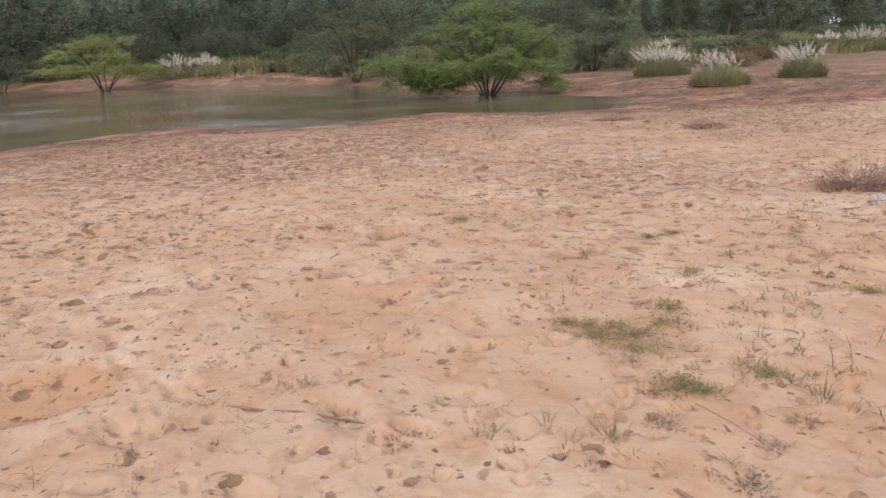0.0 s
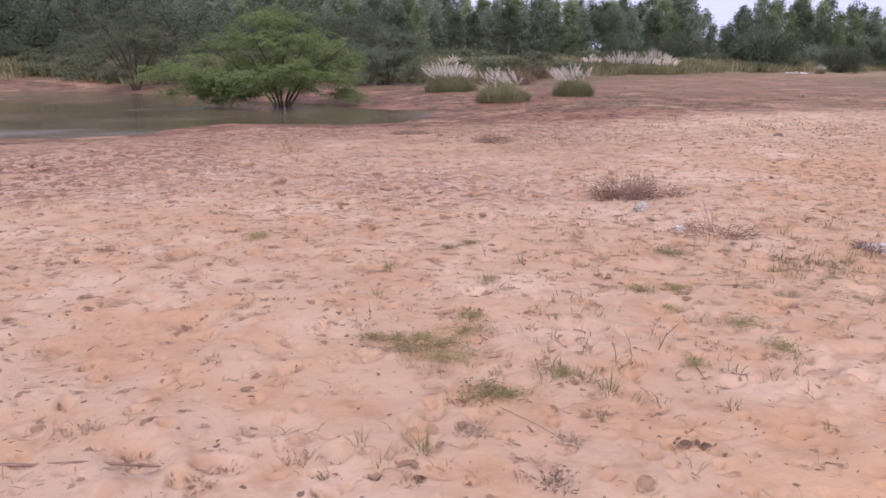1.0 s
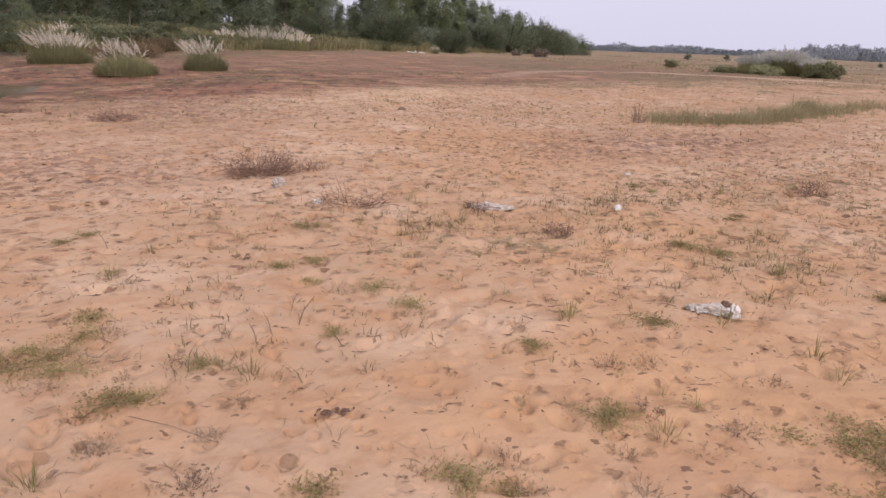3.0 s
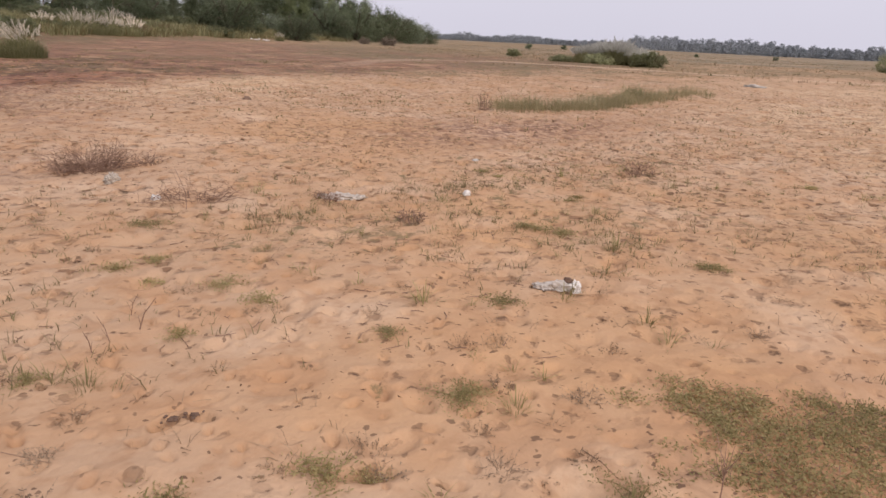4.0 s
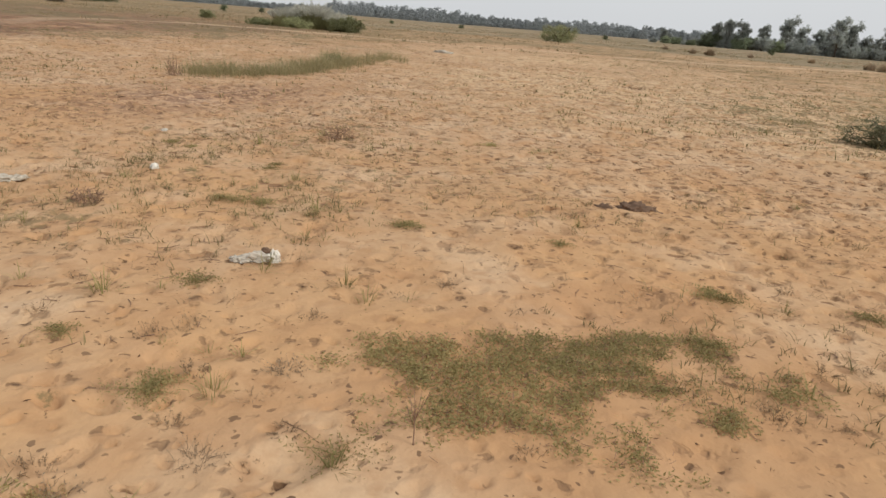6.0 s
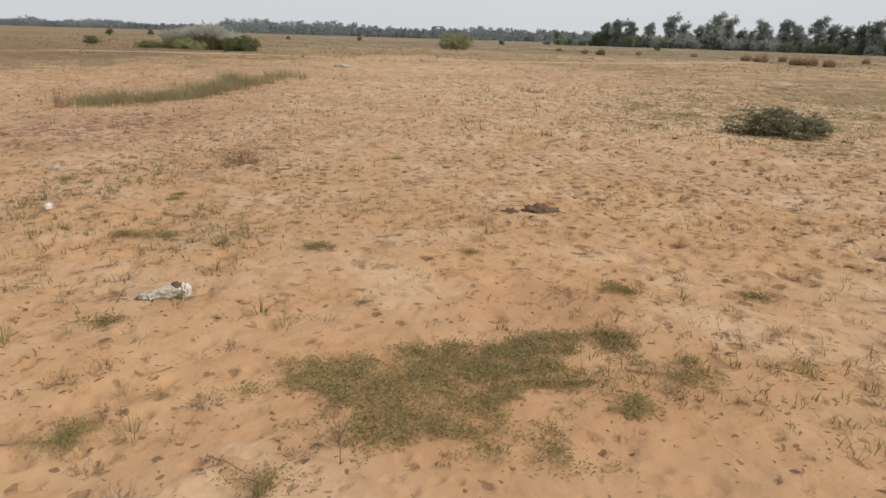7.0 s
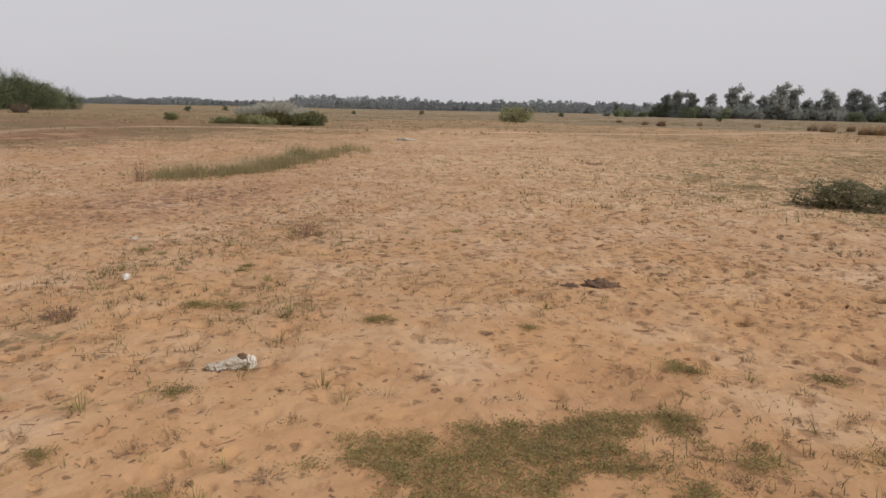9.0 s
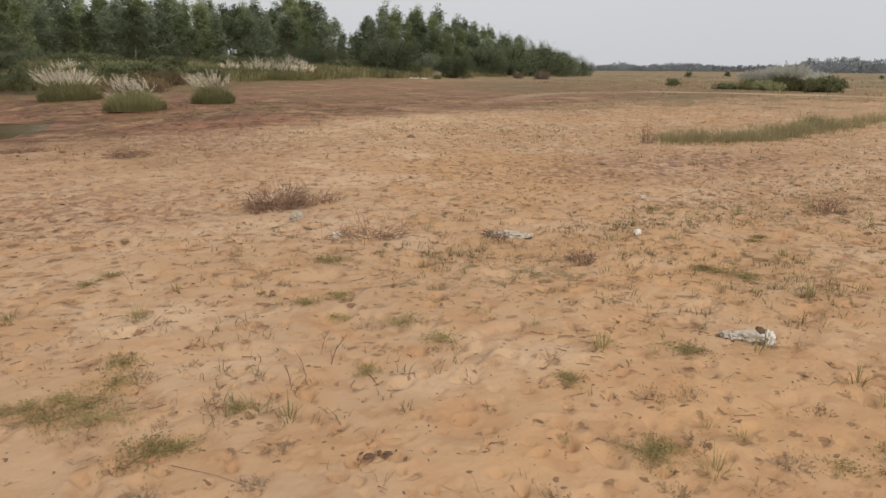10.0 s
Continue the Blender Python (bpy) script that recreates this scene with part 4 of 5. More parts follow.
def build_grasses():
    rng = random.Random(21)
    # tall grass and scrub on the bank
    x, y, az, d, dice = candidates(201, -40, 64, np.random.RandomState(200).uniform(42, 150, 90000))
    s = past_bank(x, y)
    keep = (s > 1.5) & (s < 18) & (d < 150) & (dice < np.where(s > 6, 0.95, 0.45) * (0.35 + 0.9 * (value_noise(x, y, 8.0, 14) > -0.08)) * np.where(x > 8, 1.0, 0.4))
    pts = list(zip(x[keep], y[keep]))[:8600]
    grass_field("bank_grass", "rank green and straw grass along the bank", BLADE_MIXED, pts[:5600], (0.35, 1.3), 1.2, 12, 22, 0.065)
    grass_field("bank_grass", "rank green grass along the bank", BLADE_REED, pts[5600:], (0.4, 1.4), 1.2, 12, 23, 0.065)
    # the strip of green grass in a hollow of the sand
    strip = []
    line = [(16.0, 6.5), (17.0, 5.6), (18.4, 4.9), (20.3, 4.7), (22.4, 4.4), (24.6, 4.1)]
    for _ in range(470):
        k = rng.randrange(len(line) - 1)
        f = rng.random()
        x = line[k][0] * (1 - f) + line[k + 1][0] * f
        y = line[k][1] * (1 - f) + line[k + 1][1] * f
        strip.append((x + rng.gauss(0, 0.55), y + rng.gauss(0, 0.36)))
    strip += [(26.6 + rng.gauss(0, 0.9), 3.7 + rng.gauss(0, 0.4)) for _ in range(60)]
    grass_field("grass_strip", "strip of knee-high green grass on the sand", BLADE_PALE, strip, (0.16, 0.52), 0.26, 13, 24, 0.009)
    # tall tussocks at the strip's far end
    grass_field("grass_tussock", "taller dark tussock at the end of the grass strip", BLADE_REED, [(23.2 + rng.gauss(0, 0.25), 4.75 + rng.gauss(0, 0.2)) for _ in range(26)], (0.4, 0.66), 0.12, 9, 25, 0.014)
    # drowned brown grass standing in the shallows
    grass_field("drowned_grass", "drowned brown grass standing in the pond shallows", RUSSET, [(-7.75 + rng.gauss(0, 0.55), 26.0 + rng.gauss(0, 0.5)) for _ in range(90)], (0.5, 0.85), 0.15, 9, 29, 0.02)
    # low weeds in drifts over the middle distance
    x, y, az, d, dice = candidates(203, 8, 136, 13 + 52 * np.random.RandomState(202).random_sample(40000) ** 1.1)
    n = value_noise(x, y, 5.0, 16) + 0.5 * value_noise(x, y, 1.6, 17)
    keep = (pond_distance(x, y) > 1.5) & (dice < 0.06 + 1.7 * np.maximum(0, n - 0.05) * smooth(d, 14, 26) + 0.2 * (az > 96))
    drift = list(zip(x[keep], y[keep]))[:6500]
    grass_field("field_weeds", "thin drifts of low olive weeds on the sand", BLADE_MIXED, drift, (0.03, 0.12), 0.3, 7, 28, 0.016, "weeds")
    # dry grass over the far field
    x, y, az, d, dice = candidates(205, 58, 134, 46 + 190 * np.random.RandomState(204).random_sample(40000) ** 1.1)
    keep = (past_bank(x, y) < 0) & (dice < (0.25 + 0.75 * (value_noise(x, y, 14.0, 15) > 0)) * np.minimum(1, (d - 40) / 60))
    far = list(zip(x[keep], y[keep]))[:5200]
    grass_field("field_grass", "dry straw-coloured grass over the far field", BLADE_DRY, far[:3600], (0.08, 0.26), 1.3, 9, 26, 0.05)
    grass_field("field_grass", "brown-green weeds over the far field", BLADE_MIXED, far[3600:], (0.08, 0.24), 1.3, 9, 27, 0.05)


build_grasses()


def tussock(seed, material, label):
    """A soft clump of bent dry grass."""
    rng = random.Random(seed)
    g = Geo()
    for _ in range(420):
        a, q = rng.uniform(0, 6.28), math.sqrt(rng.random())
        h = rng.uniform(0.3, 1.0) * (1 - 0.6 * q * q)
        out = Vector((math.cos(a) * q + rng.gauss(0, 0.4), math.sin(a) * q + rng.gauss(0, 0.4), 0)) * h * 0.5
        g.blade((math.cos(a) * q * 0.42, math.sin(a) * q * 0.36, -0.03), Vector((0, 0, h)) + out * 0.4, out, 0.03 * rng.uniform(0.6, 1.4))
    return tagged(new("dry_tussock", g.mesh("dry_tussock", material)), label, "tussock", "dry tussocks in the field")


def build_field_bushes():
    rng = random.Random(31)
    low = shrub(32, 0.62, 2.1, 1.7, LEAF_THORN, "low_bush", "low spreading dark green bush on open sand", "", 300, 46, 0.05, True)
    put(low, 13.3, -8.2, 58)
    put(shrub(33, 2.6, 6.4, 5.0, LEAF_SAGE, "field_bush", "lone rounded olive bush in the dry field", "", 130, 40, 0.2), 94.5, -8.7)
    front = shrub(34, 1.5, 3.4, 2.6, LEAF_SAGE, "mound_bush", "dark green bush before the plumed reed mound", "bushes by the reed mound", 150, 44, 0.16)
    put(front, 61.2, 11.9, 100)
    put(shrub(38, 0.9, 4.0, 2.8, LEAF_SAGE, "mound_bush", "low olive bush at the foot of the reed mound", "bushes by the reed mound", 130, 44, 0.14), 60.9, 16.2, 30)
    put(shrub(41, 0.8, 3.4, 2.6, LEAF_SAGE, "mound_bush", "low olive bush at the foot of the reed mound", "bushes by the reed mound", 130, 44, 0.14), 61.6, 19.6, 80, 0.75)
    again(front, 72.5, 28.5, 200, 0.6)
    mound = plume_reed(35, 4.2, 3.2, 2.2, "broad mound of reeds with greyish white plumes", 4200, 300, (0.05, 0.0), 1.3, False, PLUME_GREY)
    put(mound, 62.8, 17.8, 0, 0.85)
    for x, y, s, t in ((63.5, 15.4, 1.12, 60), (63.0, 13.2, 0.8, 200), (65.5, 16.8, 1.0, 20)):
        again(mound, x, y, t, s)
    heath = shrub(39, 1.1, 5.0, 3.5, RUSSET, "russet_scrub", "low russet scrub behind the reed clumps", "russet scrub on the bank", 130, 34, 0.13)
    put(heath, 25.5, 47.5, 20)
    for x, y, s in ((29.6, 53.2, 1.1), (22.4, 45.6, 0.8), (56.0, 66.5, 0.9), (62.5, 69.5, 0.8)):
        again(heath, x, y, rng.uniform(0, 360), s)
    speck = shrub(36, 1.6, 2.2, 1.8, LEAF_DARK, "dark_shrub", "small dark shrub far out in the field", "scattered shrubs in the field", 40, 26, 0.22)
    put(speck, *bearing_xy(69.5, 178), 0, 1.0)
    for az, d, s in ((72.2, 205, 0.95), (98.5, 205, 0.9), (110.3, 195, 0.9), (87.4, 190, 0.7), (82.0, 180, 0.6)):
        again(speck, *bearing_xy(az, d), rng.uniform(0, 360), s)
    straw = [tussock(37 + k, leaf, words) for k, (leaf, words) in enumerate(((BLADE_DRY, "tan tussock of dry grass in the far field"), (BLADE_GREY, "grey-brown tussock of withered grass in the far field")))]
    put(straw[0], *bearing_xy(119.0, 84), 0, 1.0)
    put(straw[1], *bearing_xy(116.6, 80), 0, 1.2)
    for k, az, d, s in ((1, 117.6, 78, 1.5), (0, 119.9, 70, 1.2), (0, 120.8, 70, 1.5), (0, 122.0, 68, 1.1), (1, 126.3, 78, 1.1), (1, 127.6, 76, 1.0), (1, 105.0, 92, 1.0), (0, 106.2, 88, 1.2), (0, 113.0, 96, 0.9), (1, 109.0, 100, 0.9), (0, 124.2, 90, 1.0), (1, 103.0, 110, 0.9)):
        again(straw[k], *bearing_xy(az, d), rng.uniform(0, 360), s)


build_field_bushes()

# ---- small plants on the sand ----


def green_tuft(rng, tall=0.13, blades=26, spread=0.03, width=0.0034):
    """Thin blades that lean out from one root, some bent flat."""
    g = Geo()
    for _ in range(blades):
        a = rng.uniform(0, 6.28)
        h = tall * rng.uniform(0.3, 1.1)
        lean = rng.uniform(0.1, 1.25)
        out = Vector((math.cos(a), math.sin(a), 0)) * h * lean
        q = rng.random() * spread
        g.blade((math.cos(a) * q, math.sin(a) * q, -0.012), Vector((0, 0, h * max(0.25, 1.05 - 0.6 * lean))) + out * 0.4, out * 0.6, width * rng.uniform(0.7, 1.4))
    return g


def dry_tuft(rng, tall=0.11, stems=16, spread=0.07):
    """Thin dry stalks, some lying, with forks and a few shrivelled leaves."""
    g = Geo()
    for _ in range(stems):
        a = rng.uniform(0, 6.28)
        q = rng.random() * spread
        foot = Vector((math.cos(a) * q, math.sin(a) * q, -0.01))
        h = tall * rng.uniform(0.1, 1.1)
        out = Vector((math.cos(a + rng.gauss(0, 0.6)), math.sin(a + rng.gauss(0, 0.6)), 0)) * tall * rng.uniform(0.2, 1.3)
        mid, end = foot + Vector((0, 0, h * 0.6)) + out * 0.45, foot + Vector((0, 0, h)) + out
        g.tube([foot, mid, end], 0.0011, 0.0006, 3)
        if rng.random() < 0.6:
            g.tube([mid, mid + scatter(rng, 0.3) * tall * 0.7 + Vector((0, 0, 0.15 * tall))], 0.0009, 0.0006, 3)
        for _ in range(3):
            along = scatter(rng)
            g.leaf(mid.lerp(end, rng.random()), along, along.orthogonal(), 0.016, 0.006)
    return g


def sprawl(rng, wide=0.2, leaves=420):
    """A low creeping plant: runners pressed to the sand, hidden under very many small leaves."""
    g = Geo()
    for _ in range(13):
        a, n = rng.uniform(0, 6.28), rng.uniform(0.3, 1.0) * wide
        way = Vector((math.cos(a), math.sin(a), 0))
        side = Vector((-way.y, way.x, 0)) * rng.uniform(-0.4, 0.4)
        pts = [Vector((0, 0, 0.004)), way * n * 0.5 + side * n * 0.3 + Vector((0, 0, 0.010)), way * n + side * n + Vector((0, 0, 0.004))]
        g.tube(pts, 0.002, 0.001, 3)
        for _ in range(leaves // 13):
            f = rng.random() ** 0.7
            c = pts[0].lerp(pts[1], f * 2) if f < 0.5 else pts[1].lerp(pts[2], f * 2 - 1)
            along = scatter(rng)
            along.z = abs(along.z) * 0.7
            c = c * 1.25 + Vector((rng.gauss(0, 0.24), rng.gauss(0, 0.24), 0)) * wide + Vector((0, 0, abs(rng.gauss(0, 0.009)) + 0.002))
            g.leaf(c, along, along.orthogonal() + scatter(rng, 0.4), rng.uniform(0.009, 0.024), 0.007)
    return g


def dead_stalk(rng, tall):
    """A thin bare stem, forked once or twice."""
    g = Geo()
    lean = Vector((rng.gauss(0, 0.35), rng.gauss(0, 0.35), 0)) * tall
    foot, mid, top = Vector((0, 0, -0.02)), lean * 0.35 + Vector((0, 0, tall * 0.5)), lean + Vector((0, 0, tall))
    g.tube([foot, mid, top], 0.0034, 0.0016, 4)
    for f in (0.2, 0.55):
        b = foot.lerp(mid, f * 2) if f < 0.5 else mid.lerp(top, f * 2 - 1)
        g.tube([b, b + Vector((rng.gauss(0, 0.25), rng.gauss(0, 0.25), 0.4)) * tall * (1 - f)], 0.0022, 0.0012, 3)
    return g


def lay(kinds, name, label, category, group, places, seed, sizes, matted=False):
    """Puts plants, built once each, at their places."""
    rng = random.Random(seed)
    for x, y in places:
        if matted:
            ob = thing(name, label, category, group)
            mat = tagged(new("leaf_mat", rng.choice(kinds)), kind="stuff")
            mat.parent = ob
        else:
            ob = tagged(new(name, rng.choice(kinds)), label, category, group)
        put(ob, x, y, rng.uniform(0, 360), rng.uniform(*sizes))


TUFTS = [(0.58, 2.18), (1.33, 4.86), (1.89, 4.26), (1.66, 2.39), (4.2, 3.72), (3.39, 1.61), (6.1, 2.86), (2.52, 0.65), (6.48, 1.39), (9.47, 1.8), (5.24, 0.89), (5.43, 0.91), (8.57, 1.01)]
SPRIGS_NORTH = [(0.24, 3.18), (0.35, 2.32), (0.9, 5.89), (0.38, 2.15), (1.02, 4.19), (1.15, 3.86), (1.52, 4.54), (2.38, 4.59), (1.59, 2.54), (3.5, 5.17), (2.7, 3.8), (4.14, 4.17), (4.25, 4.26), (5.17, 4.52), (5.3, 4.56), (5.07, 4.33), (3.54, 2.97), (3.74, 3.13), (5.2, 4.27), (4.65, 3.7), (4.17, 3.25), (3.49, 2.65), (4.89, 3.57), (3.5, 2.53), (4.09, 2.81), (4.5, 2.95), (4.57, 2.85), (3.51, 2.16), (4.7, 2.48), (5.22, 2.72), (4.98, 2.37), (7.5, 3.26), (3.53, 1.35), (1.75, 0.65), (5.74, 2.11), (6.2, 2.27), (2.87, 1.03)]
SPRIGS_EAST = [(7.7, 2.69), (7.32, 2.55), (8.18, 2.82), (7.99, 2.67), (6.23, 1.88), (8.01, 2.3), (2.87, 0.81), (8.47, 2.38), (8.97, 2.52), (8.27, 2.32), (6.39, 1.63), (4.83, 1.22), (8.44, 2.11), (5.07, 1.19), (5.22, 1.22), (8.74, 2.04), (3.95, 0.89), (2.85, 0.64), (9.03, 2.01), (6.15, 1.36), (4.08, 0.89), (9.13, 1.78), (4.59, 0.87), (5.65, 1.07), (4.83, 0.87), (7.87, 1.39), (4.68, 0.81), (9.86, 1.64), (5.29, 0.77), (4.68, 0.68), (6.5, 0.91), (7.88, 1.09), (9.48, 1.27), (5.44, 0.72), (12.33, 1.47), (9.02, 0.9), (6.81, 0.66)]
SPRIGS_SOUTH = [(3.8, 0.34), (11.13, 0.84), (13.46, 0.97), (8.92, 0.54), (3.61, 0.18), (8.39, 0.41), (8.21, 0.36), (13.49, 0.37), (9.41, 0.2), (2.05, 0.03), (5.85, 0.05), (8.48, 0.0), (3.74, -0.05), (11.89, -0.22), (9.09, -0.19), (14.51, -0.76), (7.78, -0.5), (11.49, -0.81), (13.12, -1.06), (11.26, -1.19), (8.05, -0.88), (9.27, -1.05), (9.78, -1.27), (9.46, -1.29), (13.04, -1.8), (5.95, -0.86), (8.28, -1.2), (14.5, -2.26), (5.87, -1.14), (8.12, -1.62), (6.68, -1.35), (5.79, -1.27), (7.3, -3.73), (4.15, -2.39), (3.01, -2.07), (4.17, -3.68)]
TANGLES = [(0.83, 2.23), (0.95, 1.78), (1.19, 2.02), (1.78, 0.9), (2.04, 0.53), (9.09, 1.41), (2.76, 0.41), (8.61, 1.27), (3.98, -0.25), (3.09, -2.46)]
WITHERED_NORTH = [(-0.73, 2.89), (-0.53, 2.57), (-0.29, 2.3), (-0.76, 6.26), (-0.17, 2.42), (-0.27, 5.82), (-0.15, 3.42), (-0.1, 2.58), (0.14, 4.29), (0.09, 2.31), (0.18, 2.18), (0.76, 3.64), (0.44, 1.98), (0.91, 2.88), (0.88, 2.58), (1.47, 3.75), (1.78, 4.22), (1.42, 3.3), (1.22, 2.77), (0.85, 1.85), (1.93, 4.02), (1.72, 3.29), (1.45, 2.72), (2.39, 4.16), (1.43, 2.17), (3.05, 4.13), (2.76, 3.0), (2.57, 2.66), (2.84, 2.91), (3.86, 3.81), (2.07, 2.02), (2.72, 2.39), (2.8, 2.31), (1.58, 1.26), (5.01, 3.65), (3.09, 1.78), (1.89, 1.04)]
WITHERED_EAST = [(3.55, 1.85), (2.94, 1.13), (3.01, 1.03), (2.25, 0.71), (3.1, 0.97), (2.64, 0.79), (7.74, 1.55), (2.5, 0.48), (2.04, 0.35), (3.34, 0.43), (11.12, 1.42), (2.26, 0.26), (3.79, 0.04), (22.68, -0.67), (8.33, -0.8), (6.08, -1.24), (3.91, -1.13), (2.28, -0.69), (11.4, -3.94), (3.37, -1.21), (2.89, -1.48), (3.05, -1.71), (4.56, -2.56), (2.82, -1.81), (3.18, -2.05), (2.76, -1.84), (3.3, -2.25), (10.71, -7.75), (3.38, -2.52), (3.57, -2.75), (3.45, -2.66), (2.71, -2.1), (9.08, -7.21), (3.4, -3.35), (2.87, -2.84), (2.51, -2.67)]
CUSHIONS = [(0.89, 3.17), (1.05, 3.22), (1.05, 3.02), (1.27, 3.35), (3.74, 4.39), (2.89, 3.36), (3.03, 2.86), (2.76, 1.64), (2.45, 0.92), (2.15, 0.05), (3.04, -2.6)]
CREEPERS = [(0.52, 6.19), (0.75, 3.44), (0.87, 3.38), (1.03, 3.34), (2.04, 5.31), (1.46, 3.61), (1.05, 2.55), (2.28, 5.41), (1.16, 2.51), (1.53, 2.61), (2.89, 3.71), (3.14, 3.64), (1.27, 1.46), (2.27, 2.47), (2.89, 2.46), (1.67, 1.09), (2.89, 1.55), (1.74, 0.93), (7.79, 3.2), (7.75, 2.96), (2.52, 0.89), (3.72, 1.21), (5.69, 1.8), (5.63, 1.68), (5.63, 1.45), (6.97, 1.78), (7.21, 1.78), (5.2, 0.2), (5.26, 0.1), (9.71, -0.49), (5.15, -1.07), (4.31, -1.96), (4.25, -2.06), (3.48, -1.7), (11.86, -7.61), (4.2, -2.95)]
STALKS = [(0.85, 3.82), (2.22, 4.94), (1.9, 2.67), (2.02, 2.69), (2.35, 2.94), (2.21, 2.71), (4.42, -4.05)]


def build_tufts():
    rng = random.Random(101)
    dry = [dry_tuft(rng, rng.uniform(0.045, 0.075), rng.randrange(18, 34)).mesh("dry_tuft", BLADE_DRY) for _ in range(6)]
    wide = [dry_tuft(rng, 0.075, 54, 0.09).mesh("dry_tuft", BLADE_GREY) for _ in range(3)]
    green = [green_tuft(rng, rng.uniform(0.08, 0.13), rng.randrange(16, 30)).mesh("grass_tuft", BLADE_GREEN) for _ in range(6)]
    large = [green_tuft(rng, rng.uniform(0.13, 0.17), 44, 0.06, 0.0042).mesh("grass_tuft", BLADE_GREEN) for _ in range(4)]
    creeping = [sprawl(rng, rng.uniform(0.10, 0.16)).mesh("leaf_mat", WEED_LEAF) for _ in range(5)]
    cushion = [sprawl(rng, 0.2, 620).mesh("leaf_mat", WEED_LEAF) for _ in range(3)]
    stalk = [dead_stalk(rng, rng.uniform(0.13, 0.2)).mesh("dead_stalk", TWIG) for _ in range(4)]
    lay(green, "grass_tuft", "small tuft of thin olive grass rooted in sand", "grass tuft", "grass tufts on the sand", SPRIGS_NORTH + SPRIGS_EAST + SPRIGS_SOUTH, 102, (0.85, 1.45))
    lay(large, "grass_tuft", "large tuft of spreading grey-green grass blades", "grass tuft", "grass tufts on the sand", TUFTS, 105, (0.85, 1.15))
    lay(dry, "dry_tuft", "withered brown tuft of thin stalks on sand", "dry tuft", "withered tufts on the sand", WITHERED_NORTH + WITHERED_EAST, 103, (0.5, 0.95))
    lay(wide, "dry_tuft", "wide withered tuft of tangled grey-brown stalks", "dry tuft", "withered tufts on the sand", TANGLES, 106, (0.6, 0.9))
    lay(creeping, "creeping_weed", "low creeping olive weed pressed to the sand", "weed", "creeping weeds on the sand", CREEPERS, 104, (0.7, 1.15), True)
    lay(cushion, "creeping_weed", "dense cushion of small-leaved olive weed on sand", "weed", "creeping weeds on the sand", CUSHIONS, 107, (0.75, 1.0), True)
    lay(stalk, "dead_stalk", "thin forked dead stem standing in sand", "stalk", "dead stalks on the sand", STALKS, 108, (0.8, 1.2))


build_tufts()


def build_weed_patch():
    """The mat of small-leaved weeds, with bare sand showing through."""
    rng = random.Random(110)
    outline = [(3.02, 0.29), (3.14, 0.04), (3.22, -0.33), (3.38, -0.68), (3.4, -0.95), (3.55, -1.3), (3.5, -1.65), (3.3, -1.85), (2.98, -1.92), (2.83, -1.77), (2.66, -1.41), (2.5, -1.3),
               (2.24, -1.24), (2.28, -1.0), (2.43, -0.78), (2.58, -0.66), (2.5, -0.47), (2.36, -0.31), (2.36, -0.02), (2.6, -0.05), (2.8, 0.02), (2.9, 0.23)]
    outline = [(2.78 + (x - 2.85) * 1.16, -0.84 + (y + 0.8) * 1.14) for x, y in outline]
    g, stalk, runners = Geo(), Geo(), Geo()
    made = 0
    while made < 1500:
        x, y = rng.uniform(1.9, 3.9), rng.uniform(-2.3, 0.6)
        inside = False
        for (ax, ay), (bx, by) in zip(outline, outline[1:] + outline[:1]):
            if (ay > y) != (by > y) and x < ax + (y - ay) * (bx - ax) / (by - ay):
                inside = not inside
        if not inside:
            continue
        n = float(value_noise(x, y, 0.3, 40) + 0.8 * value_noise(x, y, 0.11, 41))
        if n < 0.04 + rng.gauss(0, 0.13):
            continue
        made += 1
        z = ground_z(x, y)
        for _ in range(13):
            along = scatter(rng)
            along.z = abs(along.z) * 0.6
            c = Vector((x + rng.gauss(0, 0.03), y + rng.gauss(0, 0.03), z + abs(rng.gauss(0, 0.014))))
            g.leaf(c, along, along.orthogonal() + scatter(rng, 0.4), rng.uniform(0.010, 0.024), rng.uniform(0.006, 0.010))
        for _ in range(1):
            a, w = rng.uniform(0, 6.28), rng.uniform(0.015, 0.05)
            c = Vector((x + rng.gauss(0, 0.05), y + rng.gauss(0, 0.05), z + 0.006))
            runners.tube([c, c + Vector((math.cos(a) * w, math.sin(a) * w, rng.uniform(0.0, 0.02)))], 0.0016, 0.001, 3)
    tagged(new("mat_runners", runners.mesh("mat_runners", TWIG)), "brown runners and dead stems under the weed mat", "dead stems", kind="stuff")
    tagged(new("weed_mat", g.mesh("weed_mat", WEED_LEAF)), "ragged mat of small-leaved green weeds on sand", "weeds", kind="stuff")
    # a bare-stemmed seedling beside it
    r = Vector((0, 0, 0))
    stalk.tube([r, Vector((0.004, 0, 0.07)), Vector((0.0, 0.006, 0.15))], 0.003, 0.002, 5)
    for k in range(9):
        a = rng.uniform(0, 6.28)
        b = Vector((0, 0, rng.uniform(0.06, 0.15)))
        stalk.tube([b, b + Vector((math.cos(a) * 0.03, math.sin(a) * 0.03, 0.05)), b + Vector((math.cos(a) * 0.05, math.sin(a) * 0.05, 0.11))], 0.002, 0.001, 3)
    put(tagged(new("seedling", stalk.mesh("seedling", TWIG)), "thin bare upright seedling beside the weed mat", "seedling"), 2.24, -0.24)


build_weed_patch()


